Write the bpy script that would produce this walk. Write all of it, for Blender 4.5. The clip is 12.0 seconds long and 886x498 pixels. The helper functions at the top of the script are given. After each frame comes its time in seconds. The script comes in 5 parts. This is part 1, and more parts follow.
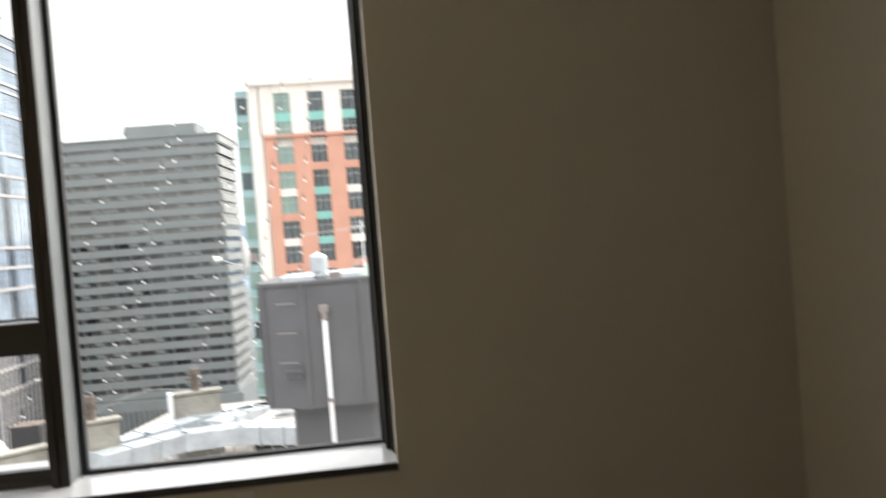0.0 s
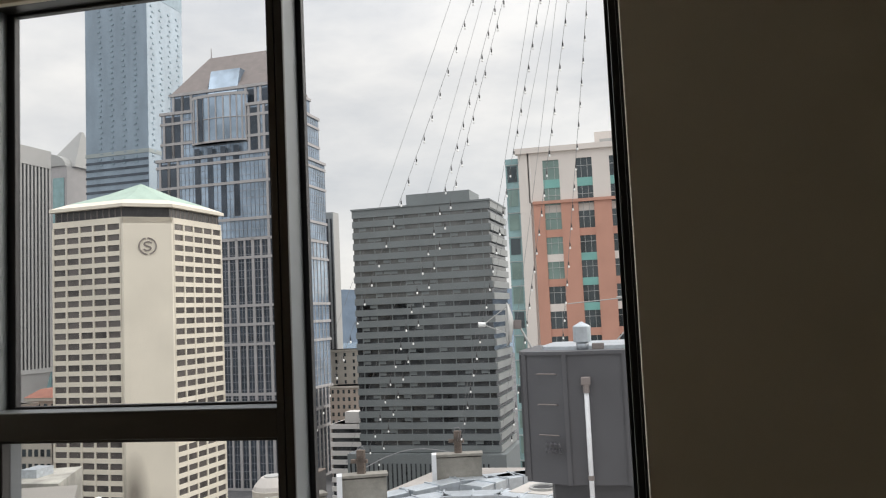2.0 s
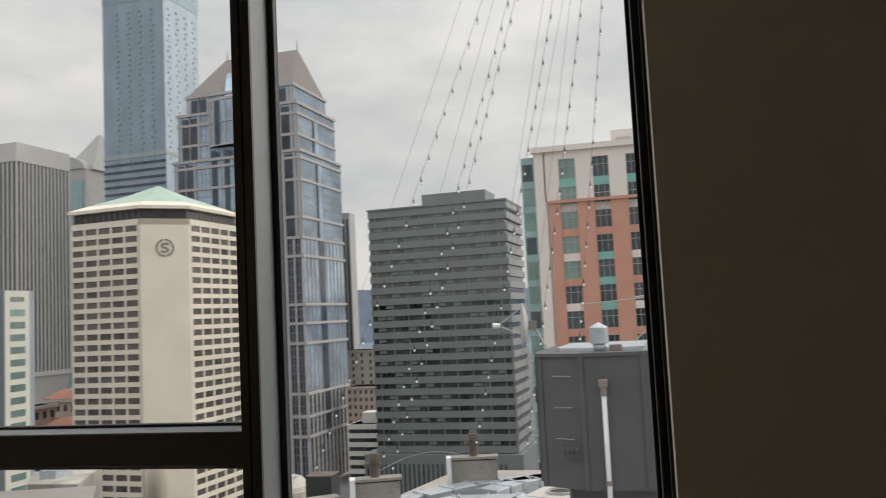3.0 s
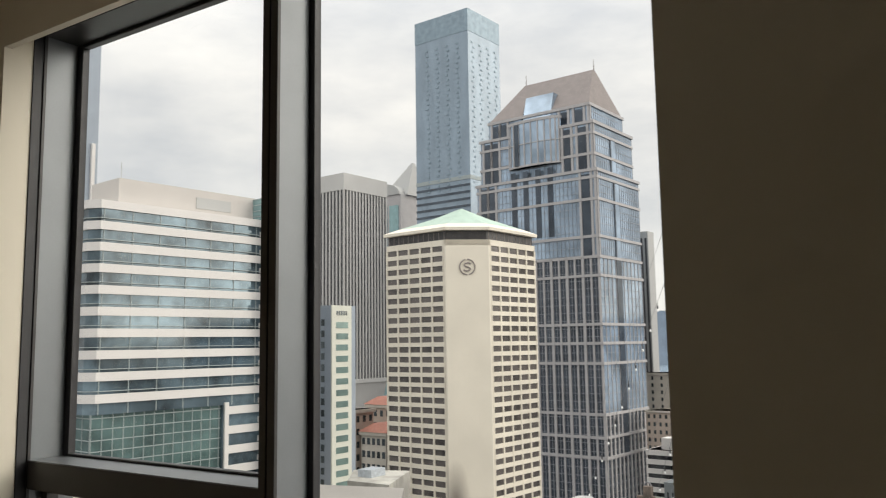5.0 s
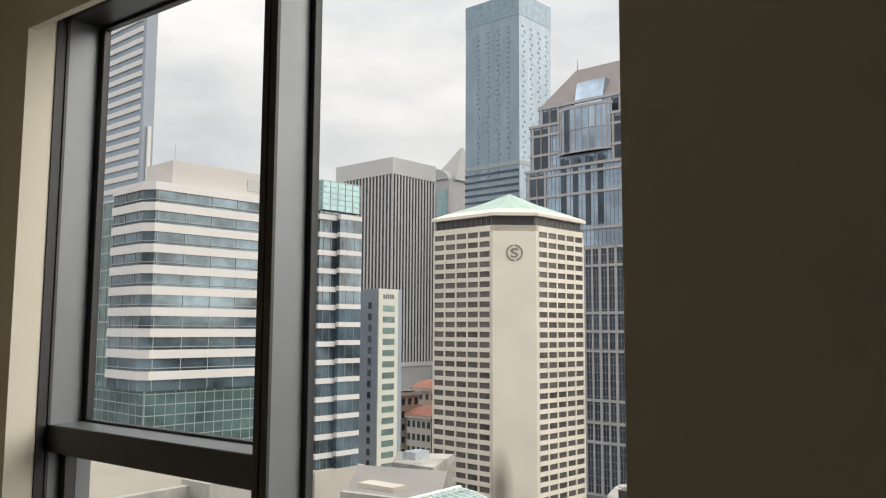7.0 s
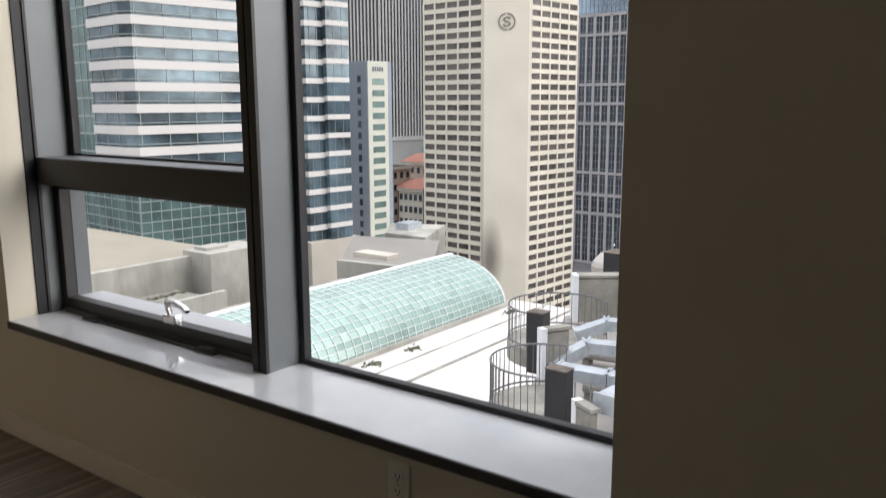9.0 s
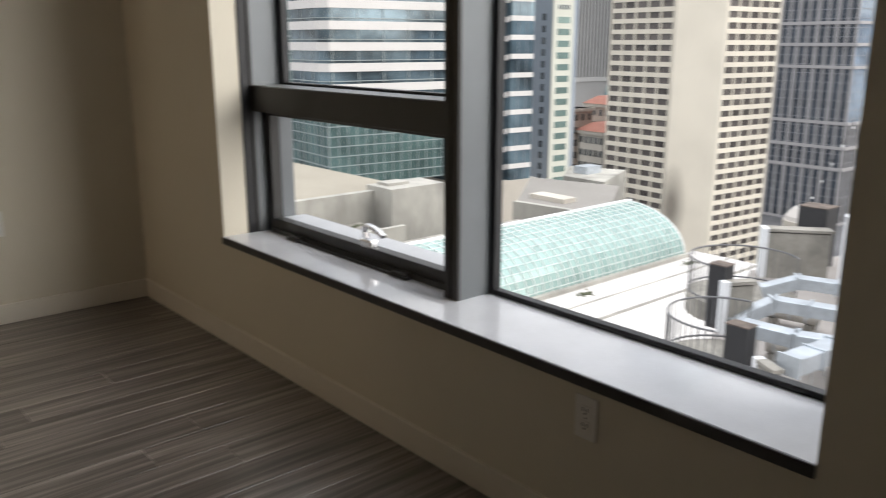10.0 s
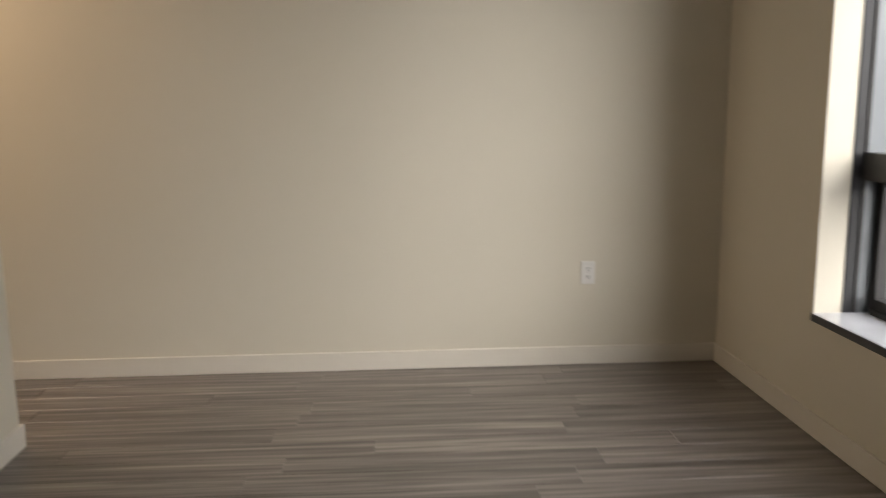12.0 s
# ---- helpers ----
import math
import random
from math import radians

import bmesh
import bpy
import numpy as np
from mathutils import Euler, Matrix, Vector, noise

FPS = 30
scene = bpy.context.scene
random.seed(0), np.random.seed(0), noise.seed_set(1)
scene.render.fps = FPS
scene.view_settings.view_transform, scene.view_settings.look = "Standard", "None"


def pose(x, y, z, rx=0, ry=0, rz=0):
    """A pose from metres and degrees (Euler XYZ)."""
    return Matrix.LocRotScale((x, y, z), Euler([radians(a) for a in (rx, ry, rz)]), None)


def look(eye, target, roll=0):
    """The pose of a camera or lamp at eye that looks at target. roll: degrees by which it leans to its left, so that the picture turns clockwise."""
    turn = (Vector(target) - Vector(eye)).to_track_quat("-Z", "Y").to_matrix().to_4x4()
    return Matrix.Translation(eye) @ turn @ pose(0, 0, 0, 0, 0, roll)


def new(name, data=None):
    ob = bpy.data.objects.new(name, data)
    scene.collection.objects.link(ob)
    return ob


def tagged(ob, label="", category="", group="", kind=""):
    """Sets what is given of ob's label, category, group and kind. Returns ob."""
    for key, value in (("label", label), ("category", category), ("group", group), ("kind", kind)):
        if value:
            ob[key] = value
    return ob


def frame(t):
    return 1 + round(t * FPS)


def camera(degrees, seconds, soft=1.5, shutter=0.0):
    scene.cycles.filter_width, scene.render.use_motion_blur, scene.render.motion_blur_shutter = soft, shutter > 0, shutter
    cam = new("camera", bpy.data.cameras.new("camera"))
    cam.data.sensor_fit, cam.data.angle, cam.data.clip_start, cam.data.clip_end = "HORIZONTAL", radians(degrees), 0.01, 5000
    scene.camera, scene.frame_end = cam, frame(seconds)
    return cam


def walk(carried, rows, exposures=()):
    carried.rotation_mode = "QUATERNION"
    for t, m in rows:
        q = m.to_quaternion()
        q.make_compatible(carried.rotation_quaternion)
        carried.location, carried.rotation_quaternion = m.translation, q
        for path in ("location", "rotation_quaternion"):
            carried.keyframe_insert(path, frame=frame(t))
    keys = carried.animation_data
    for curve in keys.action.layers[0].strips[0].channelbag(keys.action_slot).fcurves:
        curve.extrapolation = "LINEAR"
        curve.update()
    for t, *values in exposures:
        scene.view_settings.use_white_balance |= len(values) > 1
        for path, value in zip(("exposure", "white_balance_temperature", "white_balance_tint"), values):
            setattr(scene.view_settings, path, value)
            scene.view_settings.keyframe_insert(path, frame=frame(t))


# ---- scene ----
cam = camera(57.26, 12.0, soft=1.1, shutter=0.4)
PATH = [
    (0.0, (-0.133, -3.134, 1.368), (0.1, -1.148, 1.328), -4.5),
    (0.5, (-0.041, -3.039, 1.427), (-0.185, -1.052, 1.601), -3.2),
    (1.0, (0.001, -2.984, 1.452), (-0.367, -1.031, 1.67), -3.2),
    (1.5, (-0.021, -2.897, 1.439), (-0.457, -0.954, 1.623), -3.0),
    (2.0, (-0.086, -2.716, 1.466), (-0.488, -0.763, 1.626), -2.6),
    (2.5, (-0.159, -2.476, 1.491), (-0.491, -0.512, 1.675), -3.4),
    (3.0, (-0.096, -2.271, 1.487), (-0.537, -0.327, 1.649), -2.8),
    (3.5, (0.061, -2.062, 1.547), (-0.573, -0.17, 1.686), -1.4),
    (3.7, (0.076, -1.985, 1.572), (-0.617, -0.113, 1.692), -1.4),
    (5.3, (0.621, -1.565, 1.571), (-0.507, 0.068, 1.813), -0.8),
    (5.5, (0.653, -1.54, 1.574), (-0.467, 0.1, 1.809), -0.9),
    (6.0, (0.724, -1.553, 1.604), (-0.403, 0.079, 1.855), -0.9),
    (6.5, (0.721, -1.565, 1.582), (-0.451, 0.039, 1.818), -0.3),
    (8.3, (0.659, -1.507, 1.413), (-0.543, 0.09, 1.334), -0.5),
    (8.5, (0.666, -1.505, 1.393), (-0.526, 0.094, 1.236), -0.5),
    (9.0, (0.666, -1.511, 1.355), (-0.504, 0.073, 1.001), -0.2),
    (9.5, (0.649, -1.523, 1.329), (-0.591, -0.027, 0.858), 0.0),
    (10.0, (0.619, -1.547, 1.325), (-0.844, -0.276, 0.832), 0.1),
    (10.5, (0.591, -1.588, 1.321), (-1.078, -0.606, 0.819), 0.1),
    (11.0, (0.565, -1.65, 1.321), (-1.246, -0.957, 0.83), -0.1),
    (11.5, (0.516, -1.679, 1.315), (-1.388, -1.262, 0.867), -0.4),
    (12.0, (0.477, -1.696, 1.322), (-1.491, -1.574, 0.985), -0.5),
]
exposures = [(0.0, 1.15, 6800, 9), (0.4, 0.2, 6700, 9), (1.0, -0.12, 6500, 10), (1.5, -0.12, 6550, 9), (2.0, 0.0, 6650, 10), (2.5, -0.28, 6850, 9), (3.0, -0.28, 6800, 9),
             (3.5, 0.05, 6850, 8), (5.5, 0.1, 6850, 9), (6.0, 0.16, 6850, 9), (6.5, 0.06, 6850, 9), (8.5, 0.15, 6400, 12), (9.5, 0.35, 6400, 12), (10.5, 0.62, 6500, 10), (11.2, 1.15, 6500, 10), (12.0, 1.12, 6450, 12)]
walk(cam, [(t, look(eye, target, roll)) for t, eye, target, roll in PATH], exposures)

# ---- world and light ----
world = bpy.data.worlds.new("overcast_sky")
scene.world = world
world.use_nodes = True
wt = world.node_tree
for n in list(wt.nodes):
    wt.nodes.remove(n)


def wnode(kind, **kw):
    n = wt.nodes.new(kind)
    for k, v in kw.items():
        n.inputs[k].default_value = v
    return n


sky = wt.nodes.new("ShaderNodeTexSky")
sky.sky_type = "NISHITA"
sky.sun_disc = False
sky.sun_elevation, sky.sun_rotation = radians(25), radians(58)
coord = wt.nodes.new("ShaderNodeTexCoord")
squash = wnode("ShaderNodeMapping", Scale=(1.0, 1.0, 2.6))
cloud = wnode("ShaderNodeTexNoise", Scale=3.2, Detail=7.0, Roughness=0.55)
ramp = wt.nodes.new("ShaderNodeValToRGB")
ramp.color_ramp.elements[0].position, ramp.color_ramp.elements[0].color = 0.34, (0.66, 0.69, 0.74, 1)
ramp.color_ramp.elements[1].position, ramp.color_ramp.elements[1].color = 0.66, (1.0, 1.0, 1.0, 1)
dim = wnode("ShaderNodeVectorMath")
dim.operation = "SCALE"
dim.inputs["Scale"].default_value = 0.1
cover = wt.nodes.new("ShaderNodeMix")
cover.data_type = "RGBA"
cover.inputs["Factor"].default_value = 0.88
# an overcast sky is about three times as bright overhead as near the horizon
part_z = wt.nodes.new("ShaderNodeSeparateXYZ")
rise = wt.nodes.new("ShaderNodeMapRange")
rise.interpolation_type = "SMOOTHSTEP"
for key, val in (("From Min", 0.25), ("From Max", 0.95), ("To Min", 1.0), ("To Max", 2.8)):
    rise.inputs[key].default_value = val
bg = wnode("ShaderNodeBackground", Strength=1.0)
wt.links.new(coord.outputs["Generated"], part_z.inputs["Vector"])
wt.links.new(part_z.outputs["Z"], rise.inputs["Value"])
wt.links.new(rise.outputs["Result"], bg.inputs["Strength"])
wout = wt.nodes.new("ShaderNodeOutputWorld")
wt.links.new(coord.outputs["Generated"], squash.inputs["Vector"])
wt.links.new(squash.outputs["Vector"], cloud.inputs["Vector"])
wt.links.new(cloud.outputs["Fac"], ramp.inputs["Fac"])
wt.links.new(sky.outputs["Color"], dim.inputs[0])
wt.links.new(dim.outputs["Vector"], cover.inputs["A"])
wt.links.new(ramp.outputs["Color"], cover.inputs["B"])
wt.links.new(cover.outputs["Result"], bg.inputs["Color"])
wt.links.new(bg.outputs["Background"], wout.inputs["Surface"])

sun = new("sun", bpy.data.lights.new("sun", "SUN"))
sun.data.energy, sun.data.angle, sun.data.color = 1.5, radians(50), (1.0, 0.97, 0.92)
sun.matrix_world = look((78, 48, 42), (0, 0, 0))


# ---- materials ----
def mat(name, color, rough=0.6, metal=0.0, var=0.12, scale=3.0, stretch=(1, 1, 1), bump=0.0, fine=40.0, stain=0.0, per_object=0.0, spec=0.5):
    m = bpy.data.materials.new(name)
    m.use_nodes = True
    t = m.node_tree
    b = t.nodes["Principled BSDF"]
    b.inputs["Roughness"].default_value = rough
    b.inputs["Metallic"].default_value = metal
    b.inputs["Specular IOR Level"].default_value = spec
    tc = t.nodes.new("ShaderNodeTexCoord")
    mp = t.nodes.new("ShaderNodeMapping")
    mp.inputs["Scale"].default_value = stretch
    t.links.new(tc.outputs["Object"], mp.inputs["Vector"])
    vec = mp.outputs["Vector"]
    info = t.nodes.new("ShaderNodeObjectInfo")
    if per_object:
        off = t.nodes.new("ShaderNodeVectorMath")
        off.operation = "MULTIPLY_ADD"
        off.inputs[0].default_value = (37.0, 53.0, 71.0)
        t.links.new(info.outputs["Random"], off.inputs[1])
        t.links.new(vec, off.inputs[2])
        vec = off.outputs["Vector"]

    def noise_at(sc, detail):
        n = t.nodes.new("ShaderNodeTexNoise")
        n.inputs["Scale"].default_value, n.inputs["Detail"].default_value = sc, detail
        t.links.new(vec, n.inputs["Vector"])
        return n.outputs["Fac"]

    big, small = noise_at(scale, 4.0), noise_at(fine, 3.0)
    avg = t.nodes.new("ShaderNodeMath")
    avg.operation = "MULTIPLY_ADD"
    avg.inputs[1].default_value = 0.35
    t.links.new(small, avg.inputs[0])
    t.links.new(big, avg.inputs[2])
    src = avg.outputs["Value"]
    if per_object:
        ad = t.nodes.new("ShaderNodeMath")
        ad.operation = "MULTIPLY_ADD"
        ad.inputs[1].default_value = per_object
        t.links.new(info.outputs["Random"], ad.inputs[0])
        t.links.new(src, ad.inputs[2])
        src = ad.outputs["Value"]
    rp = t.nodes.new("ShaderNodeValToRGB")
    mid = 0.675 + per_object / 2
    lo = [max(0.0, c * (1 - var)) for c in color]
    hi = [min(1.0, c * (1 + var)) for c in color]
    rp.color_ramp.elements[0].position, rp.color_ramp.elements[0].color = max(0.0, mid - 0.22 - per_object / 2), (*lo, 1)
    rp.color_ramp.elements[1].position, rp.color_ramp.elements[1].color = min(1.0, mid + 0.22 + per_object / 2), (*hi, 1)
    t.links.new(src, rp.inputs["Fac"])
    t.links.new(rp.outputs["Color"], b.inputs["Base Color"])
    if stain:
        st = t.nodes.new("ShaderNodeTexNoise")
        st.inputs["Scale"].default_value, st.inputs["Detail"].default_value = scale * 0.3, 6.0
        t.links.new(tc.outputs["Object"], st.inputs["Vector"])
        sr = t.nodes.new("ShaderNodeValToRGB")
        sr.color_ramp.elements[0].position, sr.color_ramp.elements[0].color = 0.36, (1 - stain, 1 - stain, 1 - stain, 1)
        sr.color_ramp.elements[1].position = 0.55
        mx = t.nodes.new("ShaderNodeMix")
        mx.data_type, mx.blend_type = "RGBA", "MULTIPLY"
        mx.inputs["Factor"].default_value = 1.0
        t.links.new(st.outputs["Fac"], sr.inputs["Fac"])
        t.links.new(rp.outputs["Color"], mx.inputs["A"])
        t.links.new(sr.outputs["Color"], mx.inputs["B"])
        t.links.new(mx.outputs["Result"], b.inputs["Base Color"])
    if bump:
        bp = t.nodes.new("ShaderNodeBump")
        bp.inputs["Strength"].default_value, bp.inputs["Distance"].default_value = bump, 0.004
        t.links.new(small, bp.inputs["Height"])
        t.links.new(bp.outputs["Normal"], b.inputs["Normal"])
    return m


PAINT = mat("wall_paint", (0.70, 0.65, 0.54), 0.75, var=0.02, scale=0.8, bump=0.08, fine=260)
CEIL = mat("ceiling_paint", (0.78, 0.75, 0.69), 0.85, var=0.02, scale=0.8, bump=0.08, fine=260)
TRIM = mat("trim_paint", (0.78, 0.73, 0.64), 0.45, var=0.02, scale=2)
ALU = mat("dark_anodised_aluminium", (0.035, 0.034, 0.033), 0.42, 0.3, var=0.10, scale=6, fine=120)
# lighter grey for the frame sides, and for the transom's lit top
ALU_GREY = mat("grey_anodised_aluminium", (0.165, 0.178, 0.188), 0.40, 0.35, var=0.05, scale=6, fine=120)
# pale tone carries the sunlight on the outer frame's bottom strip
ALU_SUNLIT = mat("pale_aluminium", (0.52, 0.53, 0.55), 0.35, 0.2, var=0.05, scale=6, fine=120)
RUBBER = mat("black_gasket", (0.012, 0.012, 0.014), 0.5, var=0.1)
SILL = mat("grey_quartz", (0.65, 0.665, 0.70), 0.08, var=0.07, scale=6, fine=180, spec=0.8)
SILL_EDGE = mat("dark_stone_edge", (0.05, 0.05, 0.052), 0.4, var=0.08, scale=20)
PLANK = mat("grey_oak_vinyl", (0.168, 0.146, 0.131), 0.30, var=0.6, scale=3.4, stretch=(9, 0.28, 1), bump=0.10, fine=11, per_object=0.12, spec=0.95)
# long pale and dark streaks of the printed oak grain
_t = PLANK.node_tree
_tc, _inf, _off, _mp, _nz, _rp, _mx = (_t.nodes.new(k) for k in ("ShaderNodeTexCoord", "ShaderNodeObjectInfo", "ShaderNodeVectorMath", "ShaderNodeMapping", "ShaderNodeTexNoise", "ShaderNodeValToRGB", "ShaderNodeMix"))
_off.operation = "MULTIPLY_ADD"
_off.inputs[0].default_value = (19.0, 41.0, 7.0)
_mp.inputs["Scale"].default_value = (46.0, 1.3, 1.0)
_nz.inputs["Scale"].default_value, _nz.inputs["Detail"].default_value, _nz.inputs["Roughness"].default_value = 1.0, 3.0, 0.6
_rp.color_ramp.elements[0].position, _rp.color_ramp.elements[0].color = 0.36, (0.52, 0.51, 0.50, 1)
_rp.color_ramp.elements[1].position, _rp.color_ramp.elements[1].color = 0.68, (1.6, 1.6, 1.6, 1)
_mx.data_type, _mx.blend_type = "RGBA", "MULTIPLY"
_mx.inputs["Factor"].default_value = 1.0
_b = _t.nodes["Principled BSDF"]
_src = _b.inputs["Base Color"].links[0].from_socket
_t.links.new(_inf.outputs["Random"], _off.inputs[1])
_t.links.new(_tc.outputs["Object"], _off.inputs[2])
_t.links.new(_off.outputs["Vector"], _mp.inputs["Vector"])
_t.links.new(_mp.outputs["Vector"], _nz.inputs["Vector"])
_t.links.new(_nz.outputs["Fac"], _rp.inputs["Fac"])
_t.links.new(_src, _mx.inputs["A"])
_t.links.new(_rp.outputs["Color"], _mx.inputs["B"])
_t.links.new(_mx.outputs["Result"], _b.inputs["Base Color"])
SUBFLOOR = mat("subfloor", (0.03, 0.027, 0.025), 0.9)
PLASTIC = mat("white_plastic", (0.80, 0.78, 0.74), 0.35, var=0.02)
SLOT = mat("dark_slot", (0.02, 0.02, 0.02), 0.6)
CHROME = mat("brushed_chrome", (0.75, 0.75, 0.76), 0.22, 1.0, var=0.04)

CREAM = mat("cream_concrete", (0.76, 0.70, 0.59), 0.8, var=0.06, scale=0.12, fine=2.5, stain=0.10)
HOTEL_GLASS = mat("bronze_window_glass", (0.085, 0.075, 0.07), 0.25, 0.1, var=0.6, scale=0.4, per_object=0.5)
BAND_DARK = mat("dark_rooftop_glazing", (0.035, 0.033, 0.034), 0.35, 0.0, var=0.4, scale=0.5)
COPPER = mat("green_copper_roof", (0.36, 0.47, 0.40), 0.7, var=0.10, scale=0.3, fine=3)
WHITEBAND = mat("white_precast", (0.66, 0.635, 0.61), 0.7, var=0.04, scale=0.1, fine=2)
# broad light and dark blotches imitate reflections of sky and neighbours
OFFICE_GLASS = mat("blue_office_glass", (0.10, 0.142, 0.168), 0.06, 0.35, var=0.75, scale=0.11, fine=0.6)
BASE_GLASS = mat("green_curtain_glass", (0.10, 0.165, 0.16), 0.1, 0.3, var=0.5, scale=0.2, fine=0.9)
TEAL_GLASS = mat("teal_screen_glass", (0.24, 0.37, 0.38), 0.12, 0.3, var=0.15, scale=0.3)
MULLION_OUT = mat("pale_outdoor_mullion", (0.32, 0.36, 0.36), 0.5, var=0.05)
PENT = mat("beige_metal_penthouse", (0.50, 0.47, 0.44), 0.7, var=0.04, scale=0.2)
STRIPE = mat("pale_stone_fin", (0.52, 0.51, 0.49), 0.75, var=0.05, scale=0.1)
RAIN_GLASS = mat("dark_tower_glass", (0.04, 0.04, 0.044), 0.35, 0.0, var=0.2, scale=0.1)
BLUE_GLASS = mat("pale_blue_tower_glass", (0.25, 0.315, 0.375), 0.25, 0.2, var=0.16, scale=0.12, stretch=(1, 1, 0.25), fine=1.1)
BLUE_FIN = mat("steel_blue_fin", (0.22, 0.29, 0.34), 0.4, 0.3, var=0.2, scale=0.3)
GRANITE = mat("rose_grey_granite", (0.40, 0.385, 0.385), 0.7, var=0.07, scale=0.2, fine=2)
T6_GLASS = mat("sky_blue_tower_glass", (0.36, 0.45, 0.55), 0.06, 0.5, var=0.4, scale=0.06, fine=0.25)
T6_DARK = mat("slate_tower_glass", (0.065, 0.08, 0.10), 0.1, 0.3, var=0.4, scale=0.1)
T6_RAIL = mat("blue_grey_rail", (0.22, 0.23, 0.25), 0.5, 0.1, var=0.08, scale=0.3)
SLATE = mat("brown_slate_roof", (0.22, 0.19, 0.18), 0.7, var=0.1, scale=0.3)
GREYBAND = mat("grey_spandrel", (0.185, 0.205, 0.21), 0.45, 0.1, var=0.08, scale=0.1)
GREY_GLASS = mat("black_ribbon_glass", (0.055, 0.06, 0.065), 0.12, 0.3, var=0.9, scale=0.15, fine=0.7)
# paler colour holds the cloud reflected in the upper ribbon windows
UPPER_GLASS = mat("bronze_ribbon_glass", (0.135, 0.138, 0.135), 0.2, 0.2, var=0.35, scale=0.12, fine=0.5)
# front spandrel grey raised: the flank's brighter light put into the colour
SIDE_LIT_GREY = mat("mid_grey_spandrel", (0.27, 0.28, 0.275), 0.4, 0.1, var=0.12, scale=0.1)
SIDEBAND = mat("light_grey_spandrel", (0.40, 0.40, 0.39), 0.5, var=0.05)
BRICK = mat("salmon_brick", (0.49, 0.26, 0.195), 0.8, var=0.08, scale=0.4, fine=6)
STUCCO = mat("pale_stucco", (0.66, 0.61, 0.57), 0.8, var=0.04, scale=0.3)
TEAL = mat("teal_spandrel", (0.18, 0.40, 0.37), 0.3, 0.1, var=0.1, scale=0.6, per_object=0.2)
DARKPANE = mat("dark_room_glass", (0.04, 0.05, 0.055), 0.1, 0.4, var=0.7, scale=0.4, per_object=0.6)
GREENPANE = mat("green_room_glass", (0.16, 0.23, 0.21), 0.15, 0.3, var=0.3, scale=0.4, per_object=0.3)
SLABGREY = mat("blue_grey_panel", (0.30, 0.34, 0.39), 0.7, var=0.05, scale=0.2)
SLABCREAM = mat("pale_green_cream_panel", (0.62, 0.62, 0.54), 0.75, var=0.05, scale=0.2)
TANKPAINT = mat("grey_painted_steel", (0.095, 0.095, 0.103), 0.5, 0.1, var=0.10, scale=0.8, fine=9, stain=0.15)
GALV = mat("galvanised_steel", (0.50, 0.54, 0.58), 0.38, 0.55, var=0.18, scale=2.0, fine=12)
WHITEPIPE = mat("white_painted_pipe", (0.72, 0.73, 0.75), 0.45, var=0.05)
CONC = mat("weathered_concrete", (0.27, 0.255, 0.225), 0.85, var=0.35, scale=0.8, fine=7, stain=0.25)
PALECONC = mat("pale_weathered_concrete", (0.40, 0.385, 0.345), 0.85, var=0.16, scale=0.5, stretch=(1, 1, 0.25), fine=4, stain=0.3)
BEIGEROOF = mat("beige_roof_membrane", (0.31, 0.28, 0.225), 0.85, var=0.10, scale=0.1, fine=1.5, stain=0.1)
WHITEROOF = mat("white_roof_membrane", (0.60, 0.575, 0.55), 0.8, var=0.10, scale=0.15, fine=2.5, stain=0.14)
ROOFGREY = mat("grey_gravel_roof", (0.24, 0.225, 0.205), 0.9, var=0.10, scale=0.12, fine=6)
GRAVEL = mat("deck_gravel", (0.33, 0.305, 0.285), 0.9, var=0.15, scale=0.6, fine=18, stain=0.15)
INSUL = mat("stained_pipe_wrap", (0.46, 0.43, 0.39), 0.85, var=0.15, scale=3, fine=18, stain=0.2)
BLACKMETAL = mat("black_painted_metal", (0.025, 0.025, 0.027), 0.6, var=0.2, scale=1)
VAULTGLASS = mat("pale_green_vault_glass", (0.25, 0.35, 0.325), 0.12, 0.1, var=0.2, scale=0.4, per_object=0.45)
WHITEMETAL = mat("white_painted_metal", (0.78, 0.79, 0.78), 0.4, var=0.04)
TERRACOTTA = mat("terracotta_roof", (0.34, 0.145, 0.105), 0.8, var=0.15, scale=0.5)
TANSTONE = mat("tan_stone", (0.44, 0.36, 0.30), 0.85, var=0.08, scale=0.2)
BEIGESTONE = mat("beige_stone", (0.50, 0.46, 0.40), 0.85, var=0.08, scale=0.2)
STREET = mat("city_ground", (0.11, 0.11, 0.115), 0.9, var=0.4, scale=0.03, fine=0.3)
WOODS = mat("far_wooded_hill", (0.13, 0.17, 0.22), 0.9, var=0.25, scale=0.004, fine=0.03)
WATER = mat("far_water", (0.25, 0.32, 0.38), 0.15, var=0.05, scale=0.01)
MOSS = mat("roof_moss", (0.10, 0.108, 0.066), 0.95, var=0.4, scale=3, fine=20)
RUST = mat("rusted_sheet", (0.115, 0.09, 0.075), 0.85, var=0.5, scale=3, fine=15)
RAILSTEEL = mat("dark_rail_steel", (0.13, 0.13, 0.135), 0.5, 0.2, var=0.1)
CABLE = mat("grey_wire", (0.20, 0.20, 0.21), 0.5)
BULB = mat("frosted_bulb", (0.85, 0.85, 0.83), 0.25, var=0.03)
WARMSHADE = mat("opal_lamp_glass", (0.85, 0.8, 0.7), 0.4)

